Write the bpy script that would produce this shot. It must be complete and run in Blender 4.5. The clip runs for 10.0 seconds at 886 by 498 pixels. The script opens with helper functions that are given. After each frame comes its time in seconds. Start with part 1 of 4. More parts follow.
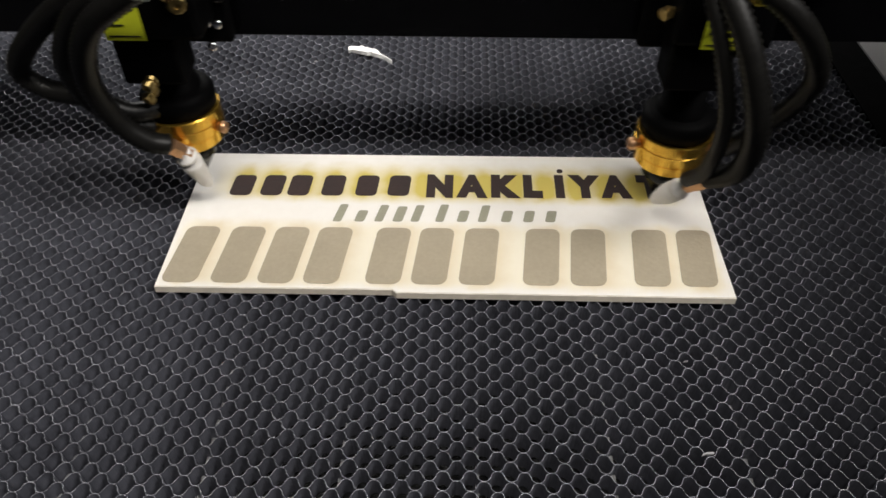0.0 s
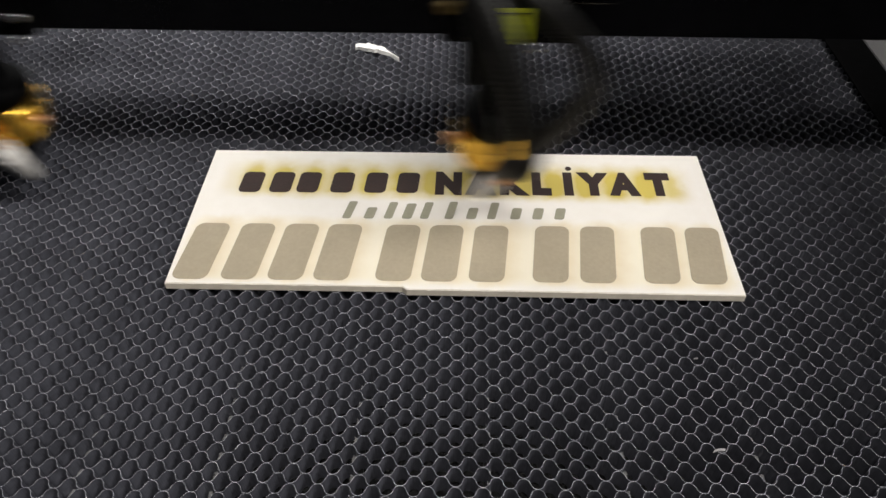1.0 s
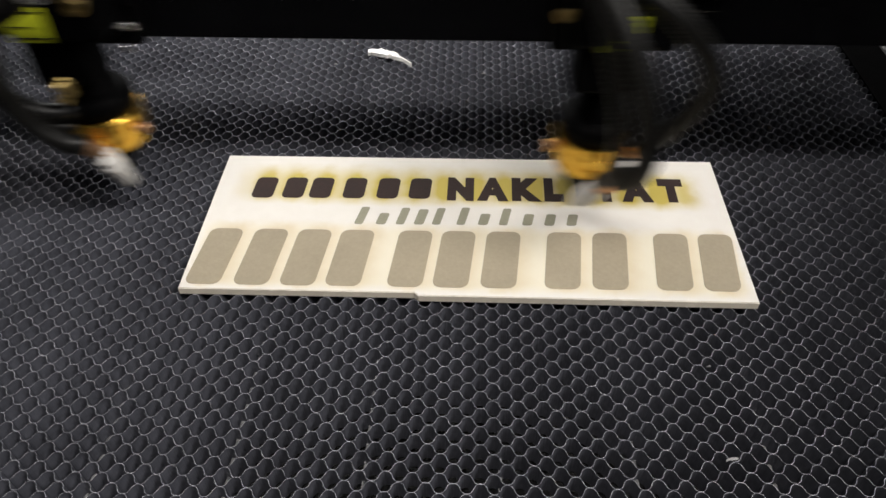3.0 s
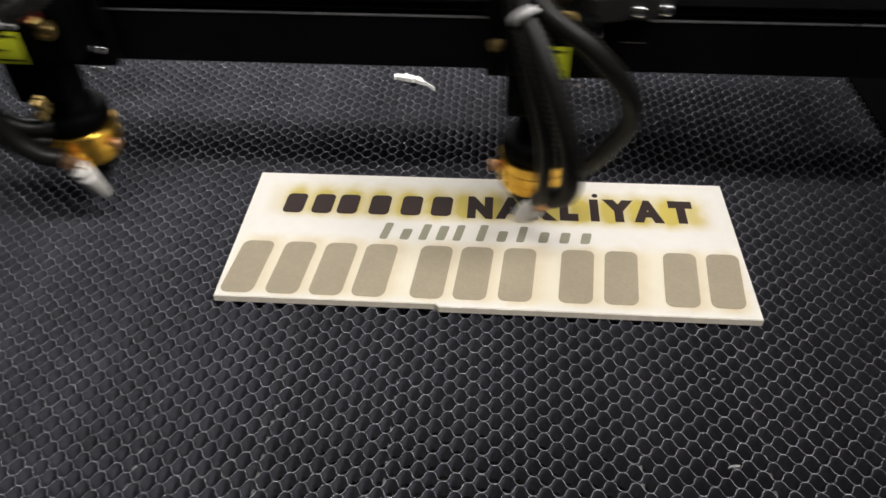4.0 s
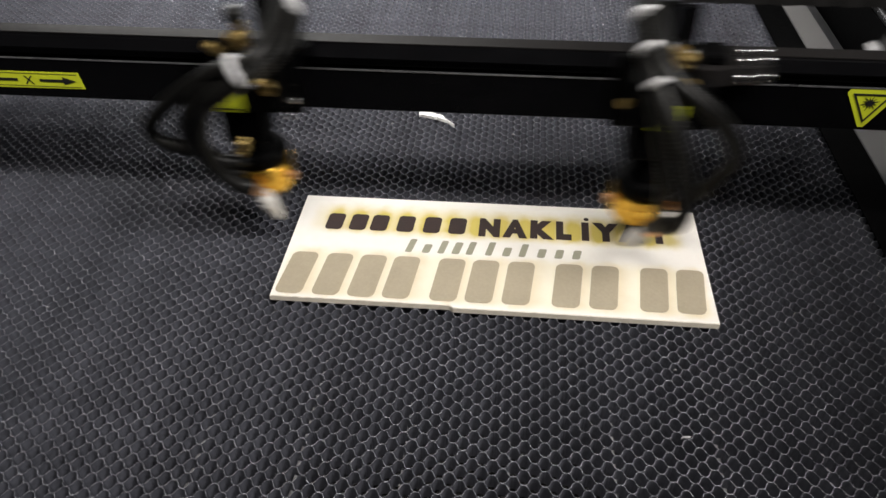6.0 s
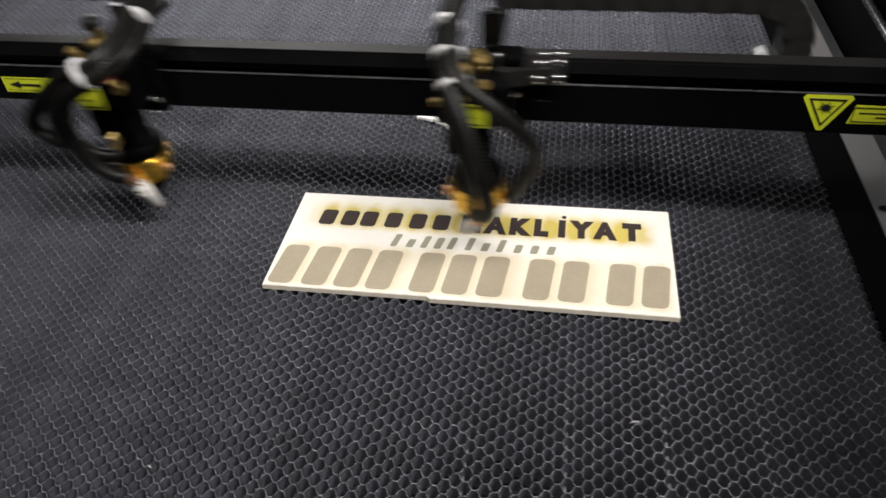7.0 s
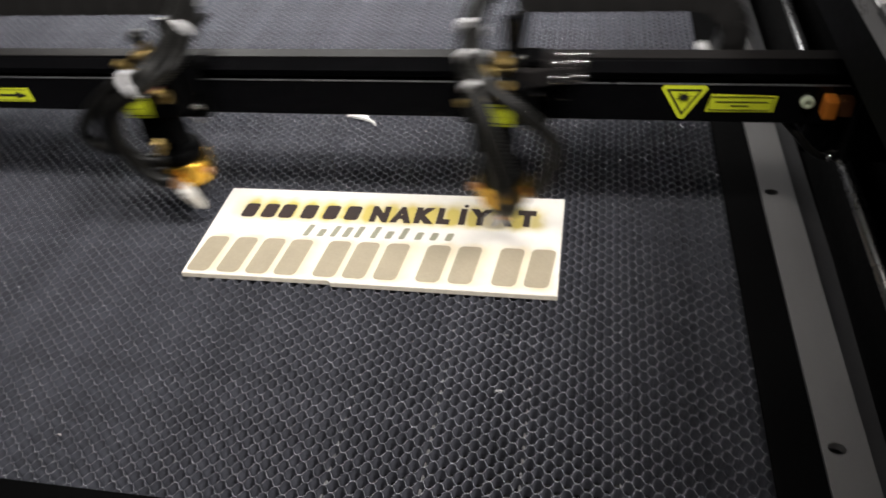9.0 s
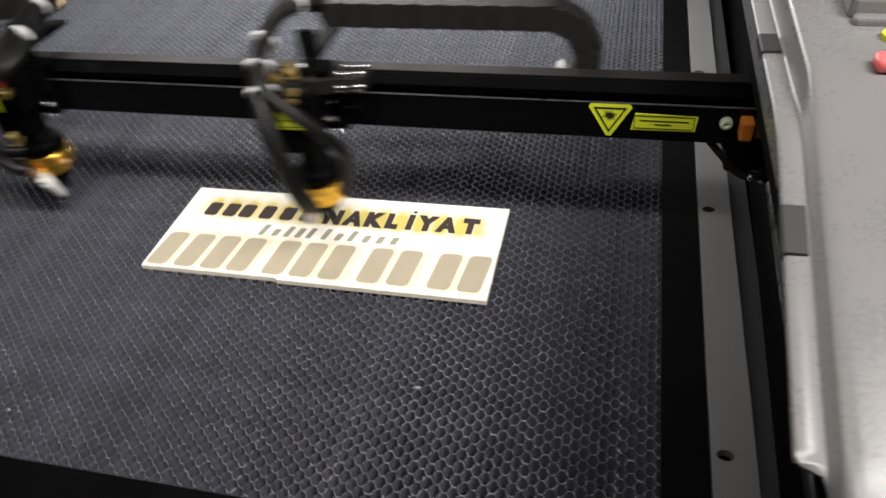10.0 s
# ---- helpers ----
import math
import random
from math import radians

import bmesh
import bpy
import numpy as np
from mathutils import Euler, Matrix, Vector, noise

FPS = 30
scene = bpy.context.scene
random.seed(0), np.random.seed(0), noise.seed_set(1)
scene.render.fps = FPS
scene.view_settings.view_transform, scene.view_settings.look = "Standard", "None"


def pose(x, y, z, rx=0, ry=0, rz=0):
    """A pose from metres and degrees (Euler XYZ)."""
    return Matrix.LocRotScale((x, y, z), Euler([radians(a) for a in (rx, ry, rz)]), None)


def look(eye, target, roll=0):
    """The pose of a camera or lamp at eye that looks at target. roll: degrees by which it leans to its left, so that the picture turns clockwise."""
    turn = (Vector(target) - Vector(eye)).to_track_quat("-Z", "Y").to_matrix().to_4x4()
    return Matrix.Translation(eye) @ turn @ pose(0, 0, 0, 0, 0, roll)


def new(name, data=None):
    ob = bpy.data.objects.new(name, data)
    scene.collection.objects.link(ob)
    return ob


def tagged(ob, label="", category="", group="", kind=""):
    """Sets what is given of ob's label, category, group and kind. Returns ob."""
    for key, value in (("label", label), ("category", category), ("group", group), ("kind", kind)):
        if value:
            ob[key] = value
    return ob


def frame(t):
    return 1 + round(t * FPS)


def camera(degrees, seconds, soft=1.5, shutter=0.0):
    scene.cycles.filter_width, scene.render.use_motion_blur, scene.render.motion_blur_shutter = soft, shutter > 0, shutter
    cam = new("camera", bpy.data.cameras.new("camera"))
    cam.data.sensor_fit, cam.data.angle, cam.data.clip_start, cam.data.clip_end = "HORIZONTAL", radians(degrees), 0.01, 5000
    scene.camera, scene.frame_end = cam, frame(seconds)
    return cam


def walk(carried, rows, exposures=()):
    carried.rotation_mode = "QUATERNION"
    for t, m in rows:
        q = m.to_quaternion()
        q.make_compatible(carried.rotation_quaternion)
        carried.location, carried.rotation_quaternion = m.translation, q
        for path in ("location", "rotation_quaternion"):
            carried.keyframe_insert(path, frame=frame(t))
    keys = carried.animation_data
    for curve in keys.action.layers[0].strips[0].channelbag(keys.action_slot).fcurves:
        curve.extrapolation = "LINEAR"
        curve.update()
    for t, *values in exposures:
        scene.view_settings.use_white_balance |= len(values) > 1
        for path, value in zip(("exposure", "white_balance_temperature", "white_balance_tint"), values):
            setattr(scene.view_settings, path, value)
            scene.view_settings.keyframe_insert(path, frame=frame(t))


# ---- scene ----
cam = camera(61.9, 10.0, soft=1.5, shutter=0.8)
PATH = [
    (0, (0.006, -0.253, 0.289), (-0.028, 1.161, -1.124), 0.0),
    (0.5, (0.001, -0.254, 0.29), (-0.035, 1.157, -1.128), 0.2),
    (1, (0.0, -0.254, 0.289), (-0.03, 1.157, -1.128), 0.2),
    (1.5, (0.0, -0.255, 0.288), (-0.044, 1.164, -1.12), -0.1),
    (2, (-0.001, -0.254, 0.288), (-0.046, 1.163, -1.123), -0.2),
    (3.5, (0.0, -0.253, 0.294), (-0.085, 1.162, -1.118), -0.7),
    (4, (-0.001, -0.272, 0.304), (-0.11, 1.18, -1.066), -0.7),
    (4.2, (-0.004, -0.279, 0.313), (-0.093, 1.173, -1.059), -0.2),
    (4.5, (0.001, -0.297, 0.325), (-0.105, 1.186, -1.012), -0.5),
    (4.7, (-0.003, -0.305, 0.336), (-0.078, 1.186, -0.995), 0.3),
    (5, (0.004, -0.32, 0.34), (-0.13, 1.187, -0.968), -0.9),
    (5.5, (0.004, -0.331, 0.35), (-0.147, 1.164, -0.969), -1.2),
    (7, (0.058, -0.364, 0.381), (-0.225, 1.106, -0.946), -3.4),
    (7.2, (0.077, -0.366, 0.384), (-0.243, 1.1, -0.938), -4.5),
    (7.5, (0.103, -0.37, 0.386), (-0.247, 1.092, -0.933), -4.3),
    (7.7, (0.125, -0.37, 0.389), (-0.272, 1.08, -0.931), -4.6),
    (8, (0.153, -0.371, 0.392), (-0.293, 1.063, -0.93), -4.7),
    (8.2, (0.169, -0.369, 0.393), (-0.301, 1.041, -0.945), -5.3),
    (8.5, (0.171, -0.371, 0.4), (-0.297, 1.034, -0.945), -6.1),
    (8.7, (0.166, -0.374, 0.393), (-0.238, 1.06, -0.941), -5.8),
    (8.9, (0.173, -0.382, 0.388), (-0.224, 1.075, -0.923), -6.4),
    (9, (0.163, -0.385, 0.395), (-0.196, 1.071, -0.928), -6.3),
    (9.2, (0.166, -0.393, 0.394), (-0.174, 1.079, -0.917), -6.5),
    (9.5, (0.185, -0.396, 0.399), (-0.167, 1.08, -0.904), -6.7),
    (9.8, (0.218, -0.394, 0.404), (-0.177, 1.075, -0.894), -6.0),
    (10, (0.237, -0.394, 0.405), (-0.197, 1.063, -0.895), -5.9),
]
walk(cam, [(t, look(eye, target, roll)) for t, eye, target, roll in PATH],
     exposures=[(0.0, -0.50), (2.0, -0.50), (3.5, -0.48), (4.0, -0.46), (5.0, -0.35), (7.0, -0.20), (8.0, -0.06), (10.0, 0.14)])

# ---- world and lights: a dim workshop with ceiling lamps and unseen fill lights ----
world = bpy.data.worlds.new("workshop")
scene.world = world
world.use_nodes = True
world.node_tree.nodes["Background"].inputs[0].default_value = (0.55, 0.6, 0.7, 1)
world.node_tree.nodes["Background"].inputs[1].default_value = 0.012
scene.view_settings.exposure = 0.0


def area_lamp(name, eye, target, sx, sy, watts, colour, spread=180):
    data = bpy.data.lights.new(name, "AREA")
    data.shape, data.size, data.size_y, data.energy, data.color = "RECTANGLE", sx, sy, watts, colour
    data.spread = radians(spread)
    ob = new(name, data)
    ob.matrix_world = look(eye, target)
    return ob


area_lamp("front_ceiling_lamp", (-0.15, -0.24, 0.86), (-0.15, 0.20, 0.0), 0.70, 0.06, 1.10, (1.0, 0.95, 0.865), 80)
area_lamp("overhead_ceiling_lamp", (0.86, -0.36, 1.30), (-0.45, 0.12, 0.0), 0.4, 0.5, 21.0, (1.0, 0.96, 0.92))
# unseen fill, added high in front to brighten the far bed
area_lamp("far_bed_fill", (0.10, -0.66, 1.75), (-0.20, 0.25, 0.0), 1.1, 0.10, 3.0, (1.0, 0.945, 0.885), 70)
# fill added behind the beam to lift the rear bed; no known lamp
area_lamp("rear_bed_fill", (-0.10, 0.30, 0.46), (-0.10, 0.58, 0.0), 0.8, 0.03, 3.4, (1.0, 0.97, 0.91), 115)
# unseen light added at the back for grazing reflections; no window stands there
area_lamp("rear_glow_fill", (-0.90, 2.0, 0.80), (-0.4, 0.3, 0.0), 1.4, 0.5, 22.0, (1.0, 0.985, 0.96))
# weak fill added low on the right; its source is made up
area_lamp("side_fill", (1.65, -0.15, 0.78), (-0.2, 0.05, 0.0), 0.9, 0.45, 3.0, (0.93, 0.96, 1.0))


# ---- materials ----
def material(name, colour, rough=0.5, metal=0.0, grain=0.0, scale=200.0, bump=0.0, spread=0.0, coat=0.0, second=None, spec=0.5):
    """A surface with noise at two scales in colour and gloss, fine relief, and a spread from piece to piece."""
    m = bpy.data.materials.new(name)
    m.use_nodes = True
    nt = m.node_tree
    b = nt.nodes["Principled BSDF"]
    b.inputs["Metallic"].default_value = metal
    b.inputs["Roughness"].default_value = rough
    b.inputs["Specular IOR Level"].default_value = spec
    b.inputs["Coat Weight"].default_value = coat
    b.inputs["Coat Roughness"].default_value = 0.15
    geo = nt.nodes.new("ShaderNodeTexCoord")
    fine = nt.nodes.new("ShaderNodeTexNoise")
    fine.inputs["Scale"].default_value, fine.inputs["Detail"].default_value = scale, 4
    nt.links.new(geo.outputs["Object"], fine.inputs["Vector"])
    coarse = nt.nodes.new("ShaderNodeTexNoise")
    coarse.inputs["Scale"].default_value, coarse.inputs["Detail"].default_value = scale / 14, 3
    nt.links.new(geo.outputs["Object"], coarse.inputs["Vector"])
    add = nt.nodes.new("ShaderNodeMath")
    add.operation = "ADD"
    nt.links.new(fine.outputs["Fac"], add.inputs[0])
    nt.links.new(coarse.outputs["Fac"], add.inputs[1])
    ramp = nt.nodes.new("ShaderNodeMapRange")
    ramp.inputs["From Min"].default_value, ramp.inputs["From Max"].default_value = 0.6, 1.4
    nt.links.new(add.outputs[0], ramp.inputs["Value"])
    mix = nt.nodes.new("ShaderNodeMix")
    mix.data_type = "RGBA"
    low = second or tuple(c * (1 - grain) for c in colour)
    high = colour if second else tuple(min(1, c * (1 + grain)) for c in colour)
    mix.inputs[6].default_value, mix.inputs[7].default_value = (*low, 1), (*high, 1)
    nt.links.new(ramp.outputs[0], mix.inputs[0])
    out = mix.outputs[2]
    if spread:
        info = nt.nodes.new("ShaderNodeObjectInfo")
        hsv = nt.nodes.new("ShaderNodeHueSaturation")
        mr = nt.nodes.new("ShaderNodeMapRange")
        mr.inputs["To Min"].default_value, mr.inputs["To Max"].default_value = 1 - spread, 1 + spread
        nt.links.new(info.outputs["Random"], mr.inputs["Value"])
        nt.links.new(mr.outputs[0], hsv.inputs["Value"])
        nt.links.new(out, hsv.inputs["Color"])
        out = hsv.outputs["Color"]
    nt.links.new(out, b.inputs["Base Color"])
    rr = nt.nodes.new("ShaderNodeMapRange")
    rr.inputs["From Min"].default_value, rr.inputs["From Max"].default_value = 0.6, 1.4
    rr.inputs["To Min"].default_value, rr.inputs["To Max"].default_value = max(0.02, rough - 0.08), min(1, rough + 0.08)
    nt.links.new(add.outputs[0], rr.inputs["Value"])
    nt.links.new(rr.outputs[0], b.inputs["Roughness"])
    if bump:
        bn = nt.nodes.new("ShaderNodeBump")
        bn.inputs["Strength"].default_value, bn.inputs["Distance"].default_value = bump, 0.0004
        nt.links.new(fine.outputs["Fac"], bn.inputs["Height"])
        nt.links.new(bn.outputs[0], b.inputs["Normal"])
    return m


# One sooty foil in two tones: walls darkened for cell shade, edges paled for shine.
FOIL = material("sooty_shaded_foil", (0.119, 0.124, 0.150), 0.50, 0.3, 0.35, 260, 0.2, 0.08)
FOIL_EDGE = material("lit_foil_edge", (0.470, 0.480, 0.540), 0.50, 0.30, 0.18, 160, 0.0, 0.10)
TRAY = material("sooty_tray", (0.009, 0.009, 0.010), 0.75, 0.0, 0.4, 60)
BAR = material("support_steel", (0.22, 0.22, 0.23), 0.5, 0.3, 0.2, 120)
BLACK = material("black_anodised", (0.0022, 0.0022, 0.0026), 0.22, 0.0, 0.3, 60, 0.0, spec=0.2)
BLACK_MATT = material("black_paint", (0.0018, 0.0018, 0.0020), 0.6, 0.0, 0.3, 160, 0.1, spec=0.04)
# Paler copy of BLACK: light on the beam's top put into the colour.
BLACK_TOP = material("lit_black_anodised", (0.013, 0.012, 0.012), 0.48, 0.0, 0.25, 180, 0.1, spec=0.10)
RUBBER = material("black_ribbed_hose", (0.0062, 0.0060, 0.0056), 0.42, 0.0, 0.3, 400, 0.05, spec=0.26)
CHAIN = material("chain_nylon", (0.011, 0.0105, 0.0105), 0.5, 0.0, 0.3, 300, 0.2, 0.1, spec=0.4)
BRASS = material("gold_anodised_brass", (0.83, 0.50, 0.08), 0.24, 0.95, 0.07, 90, 0.0)
BRASS_OLD = material("old_brass", (0.36, 0.26, 0.10), 0.38, 0.95, 0.3, 260, 0.1)
COPPER = material("copper_fitting", (0.62, 0.36, 0.20), 0.35, 0.8, 0.3, 260, 0.1)
STEEL = material("bright_steel", (0.75, 0.75, 0.76), 0.22, 1.0, 0.1, 200)
CHROME = material("chromed_shaft", (0.30, 0.30, 0.31), 0.30, 1.0, 0.10, 200)
# Grey metal for the highlight drawn along the beam's edge.
GLINT = material("beam_edge_highlight", (0.14, 0.14, 0.15), 0.34, 0.6, 0.5, 90)
PALE = material("pale_green_cap", (0.55, 0.62, 0.48), 0.5, 0.0, 0.1, 300, 0.1)
TIE = material("grey_white_nylon", (0.60, 0.60, 0.62), 0.5, 0.0, 0.08, 300, 0.1)
WHITE = material("white_nylon", (0.80, 0.78, 0.75), 0.45, 0.0, 0.06, 300, 0.1)
GREY = material("grey_powder_coat", (0.138, 0.137, 0.141), 0.5, 0.0, 0.06, 500, 0.25)
DGREY = material("dark_grey_coat", (0.022, 0.022, 0.025), 0.6, 0.0, 0.1, 400, 0.2)
CASE = material("light_grey_powder_coat", (0.192, 0.188, 0.189), 0.30, 0.0, 0.03, 480, 0.18, spec=0.5)
PAD = material("dark_rubber_pad", (0.026, 0.026, 0.027), 0.6, 0.0, 0.15, 300, 0.1)
YELLOW = material("yellow_sticker", (0.62, 0.68, 0.03), 0.45, 0.0, 0.06, 200)
INK = material("black_ink", (0.012, 0.012, 0.012), 0.5, 0.0, 0.1, 200)
ORANGE = material("orange_plastic", (0.55, 0.17, 0.02), 0.45, 0.0, 0.1, 200, 0.1)
# Dark orange-brown: the tensioner's dim reflection put into the arm's colour.
AMBER = material("amber_reflection_tint", (0.10, 0.035, 0.010), 0.5, 0.0, 0.2, 200, 0.1)
RED_DULL = material("dull_red_plastic", (0.30, 0.020, 0.022), 0.4, 0.0, 0.1, 200)
RED = material("red_button", (0.85, 0.16, 0.17), 0.3, 0.0, 0.05, 200)
ROOM = material("room_plaster", (0.14, 0.14, 0.145), 0.9, 0.0, 0.1, 8)
FLOOR = material("concrete_floor", (0.08, 0.08, 0.08), 0.8, 0.0, 0.2, 12)
CRUMB = material("pale_crumb", (0.33, 0.33, 0.34), 0.7, 0.0, 0.1, 500, 0.2)
PAPER = material("white_shred", (0.85, 0.85, 0.85), 0.6, 0.0, 0.08, 500, 0.3)
WOOD = material("offcut_wood", (0.62, 0.48, 0.30), 0.6, 0.0, 0.0, 90, 0.1, 0.0, 0.0, (0.48, 0.36, 0.21))
CUT_EDGE = material("browned_cut_edge", (0.80, 0.74, 0.63), 0.7, 0.0, 0.12, 160, 0.2)
BURN = material("charred_engraving", (0.030, 0.016, 0.014), 0.8, 0.0, 0.45, 700, 0.4)
GRAVE = material("grey_engraving", (0.37, 0.32, 0.235), 0.85, 0.0, 0.10, 500, 0.3)
GRAVE_THIN = material("grey_green_engraving", (0.30, 0.29, 0.22), 0.85, 0.0, 0.10, 500, 0.3)


BROAD_MARKS = (-0.1365, -0.1110, -0.0865, -0.0625, -0.0300, -0.0060, 0.0190, 0.0525, 0.0775, 0.1110, 0.1355)


def board_material():
    """Cream-white board with two bands of yellow scorch, strongest round the letters."""
    m = bpy.data.materials.new("scorched_white_board")
    m.use_nodes = True
    nt = m.node_tree
    b = nt.nodes["Principled BSDF"]
    b.inputs["Roughness"].default_value = 0.6
    tc = nt.nodes.new("ShaderNodeTexCoord")
    sep = nt.nodes.new("ShaderNodeSeparateXYZ")
    nt.links.new(tc.outputs["Object"], sep.inputs[0])
    noise_t = nt.nodes.new("ShaderNodeTexNoise")
    noise_t.inputs["Scale"].default_value, noise_t.inputs["Detail"].default_value = 130, 3
    nt.links.new(tc.outputs["Object"], noise_t.inputs["Vector"])

    def math_node(op, a, c, clamp=False):
        n = nt.nodes.new("ShaderNodeMath")
        n.operation, n.use_clamp = op, clamp
        for k, v in enumerate((a, c)):
            if isinstance(v, (int, float)):
                n.inputs[k].default_value = v
            else:
                nt.links.new(v, n.inputs[k])
        return n.outputs[0]

    def step(v, lo, hi):
        n = nt.nodes.new("ShaderNodeMapRange")
        n.interpolation_type = "SMOOTHSTEP"
        n.inputs["From Min"].default_value, n.inputs["From Max"].default_value = lo, hi
        nt.links.new(v, n.inputs["Value"])
        return n.outputs[0]

    wob = math_node("MULTIPLY", math_node("SUBTRACT", noise_t.outputs["Fac"], 0.5), 0.006)
    x = math_node("ADD", sep.outputs[0], wob)
    y = math_node("ADD", sep.outputs[1], wob)

    def band(x0, x1, xs, y0, y1, ys0, ys1):
        ax = math_node("MULTIPLY", step(x, x0 - xs, x0 + xs), step(x, x1 + xs, x1 - xs))
        ay = math_node("MULTIPLY", step(y, y0 - ys0, y0 + ys0), step(y, y1 + ys1, y1 - ys1))
        return math_node("MULTIPLY", ax, ay)

    # yellow smoke stain behind the upper line of writing, with a break at the word space
    top = band(-0.131, 0.132, 0.012, 0.0725, 0.0985, 0.006, 0.010)
    ripple = math_node("MULTIPLY", math_node("SINE", math_node("MULTIPLY", x, 348.0), 0.0), 0.30)
    top = math_node("MULTIPLY", top, math_node("ADD", ripple, 0.98), True)
    low = band(-0.146, 0.146, 0.004, 0.004, 0.050, 0.004, 0.006)
    # brown smoke round each broad mark, drifting to one side
    slanted = math_node("SUBTRACT", x, math_node("MULTIPLY", math_node("SUBTRACT", sep.outputs[1], 0.026), 0.10))
    smoke = nt.nodes.new("ShaderNodeValToRGB")
    smoke.color_ramp.interpolation = "EASE"
    stops = [(-0.148, 0.0)]
    for here, after in zip(BROAD_MARKS, BROAD_MARKS[1:] + (None,)):
        stops.append((here + 0.0025, 1.0))
        if after is not None:
            stops.append((here + 0.0025 + 0.56 * (after - here), 0.22 if after - here < 0.03 else 0.0))
    stops.append((0.1490, 0.0))
    ramp = smoke.color_ramp.elements
    for k, (p, v) in enumerate(stops):
        e = ramp[k] if k < 2 else ramp.new((p + 0.15) / 0.30)
        e.position, e.color = (p + 0.15) / 0.30, (v, v, v, 1)
    nt.links.new(math_node("MULTIPLY", math_node("ADD", slanted, 0.15), 1 / 0.30), smoke.inputs[0])
    marks = math_node("MULTIPLY", band(-0.148, 0.149, 0.004, 0.0045, 0.0490, 0.0045, 0.006), smoke.outputs[0], True)
    low = math_node("MULTIPLY", low, 0.75, True)
    marks = math_node("MULTIPLY", marks, 0.95, True)

    base = nt.nodes.new("ShaderNodeMix")
    base.data_type = "RGBA"
    base.inputs[6].default_value, base.inputs[7].default_value = (0.80, 0.77, 0.72, 1), (0.86, 0.84, 0.80, 1)
    nt.links.new(noise_t.outputs["Fac"], base.inputs[0])
    col = base.outputs[2]
    for fac, tint in ((low, (0.83, 0.77, 0.60, 1)), (marks, (0.67, 0.56, 0.37, 1)), (top, (0.61, 0.49, 0.11, 1))):
        mx = nt.nodes.new("ShaderNodeMix")
        mx.data_type = "RGBA"
        nt.links.new(fac, mx.inputs[0])
        nt.links.new(col, mx.inputs[6])
        mx.inputs[7].default_value = tint
        col = mx.outputs[2]
    nt.links.new(col, b.inputs["Base Color"])
    return m


BOARD = board_material()


# ---- mesh helpers ----
def part(name, bm, mat, parent=None, label="", smooth=False):
    me = bpy.data.meshes.new(name)
    bm.normal_update()
    bm.to_mesh(me)
    bm.free()
    me.materials.append(mat)
    if smooth:
        for f in me.polygons:
            f.use_smooth = True
    ob = new(name, me)
    if parent is not None:
        ob.parent = parent
    if label:
        ob["label"] = label
    return ob


def group_thing(name, label, category, at=(0, 0, 0), group="", kind=""):
    ob = new(name)
    ob.empty_display_size = 0.02
    ob.location = at
    return tagged(ob, label, category, group, kind)


def add_box(bm, x0, x1, y0, y1, z0, z1, bevel=0.0, m=None):
    r = bmesh.ops.create_cube(bm, size=1)
    vs = r["verts"]
    mat4 = Matrix.Translation(((x0 + x1) / 2, (y0 + y1) / 2, (z0 + z1) / 2)) @ Matrix.Diagonal((x1 - x0, y1 - y0, z1 - z0, 1))
    bmesh.ops.transform(bm, matrix=mat4, verts=vs)
    if bevel:
        es = list({e for v in vs for e in v.link_edges})
        r2 = bmesh.ops.bevel(bm, geom=es, offset=bevel, segments=2, affect="EDGES", profile=0.5)
        vs = list({v for f in r2["faces"] for v in f.verts} | {v for v in vs if v.is_valid})
    if m is not None:
        bmesh.ops.transform(bm, matrix=m, verts=vs)
    return bm


def box(x0, x1, y0, y1, z0, z1, bevel=0.0, m=None):
    return add_box(bmesh.new(), x0, x1, y0, y1, z0, z1, bevel, m)


def add_lathe(bm, profile, n=24, m=None):
    """Turn (radius, z) pairs round z, closed at both ends."""
    rings = []
    for r, z in profile:
        rings.append([bm.verts.new((r * math.cos(2 * math.pi * k / n), r * math.sin(2 * math.pi * k / n), z)) for k in range(n)])
    for a, b in zip(rings, rings[1:]):
        for k in range(n):
            bm.faces.new((a[k], a[(k + 1) % n], b[(k + 1) % n], b[k]))
    bm.faces.new(list(reversed(rings[0])))
    bm.faces.new(rings[-1])
    if m is not None:
        bmesh.ops.transform(bm, matrix=m, verts=[v for ring in rings for v in ring])
    return bm


def lathe(profile, n=24, m=None):
    return add_lathe(bmesh.new(), profile, n, m)


def between(a, b):
    """A matrix that carries z from the origin onto the way from a to b."""
    a, b = Vector(a), Vector(b)
    return Matrix.Translation(a) @ (b - a).to_track_quat("Z", "Y").to_matrix().to_4x4()


def curve_points(points, steps):
    pts = [Vector(p) for p in points]
    pts = [2 * pts[0] - pts[1]] + pts + [2 * pts[-1] - pts[-2]]
    out = []
    for i in range(1, len(pts) - 2):
        p0, p1, p2, p3 = pts[i - 1:i + 3]
        for s in range(steps):
            u = s / steps
            out.append(0.5 * (2 * p1 + (p2 - p0) * u + (2 * p0 - 5 * p1 + 4 * p2 - p3) * u * u + (3 * p1 - p0 - 3 * p2 + p3) * u ** 3))
    out.append(pts[-2])
    return out


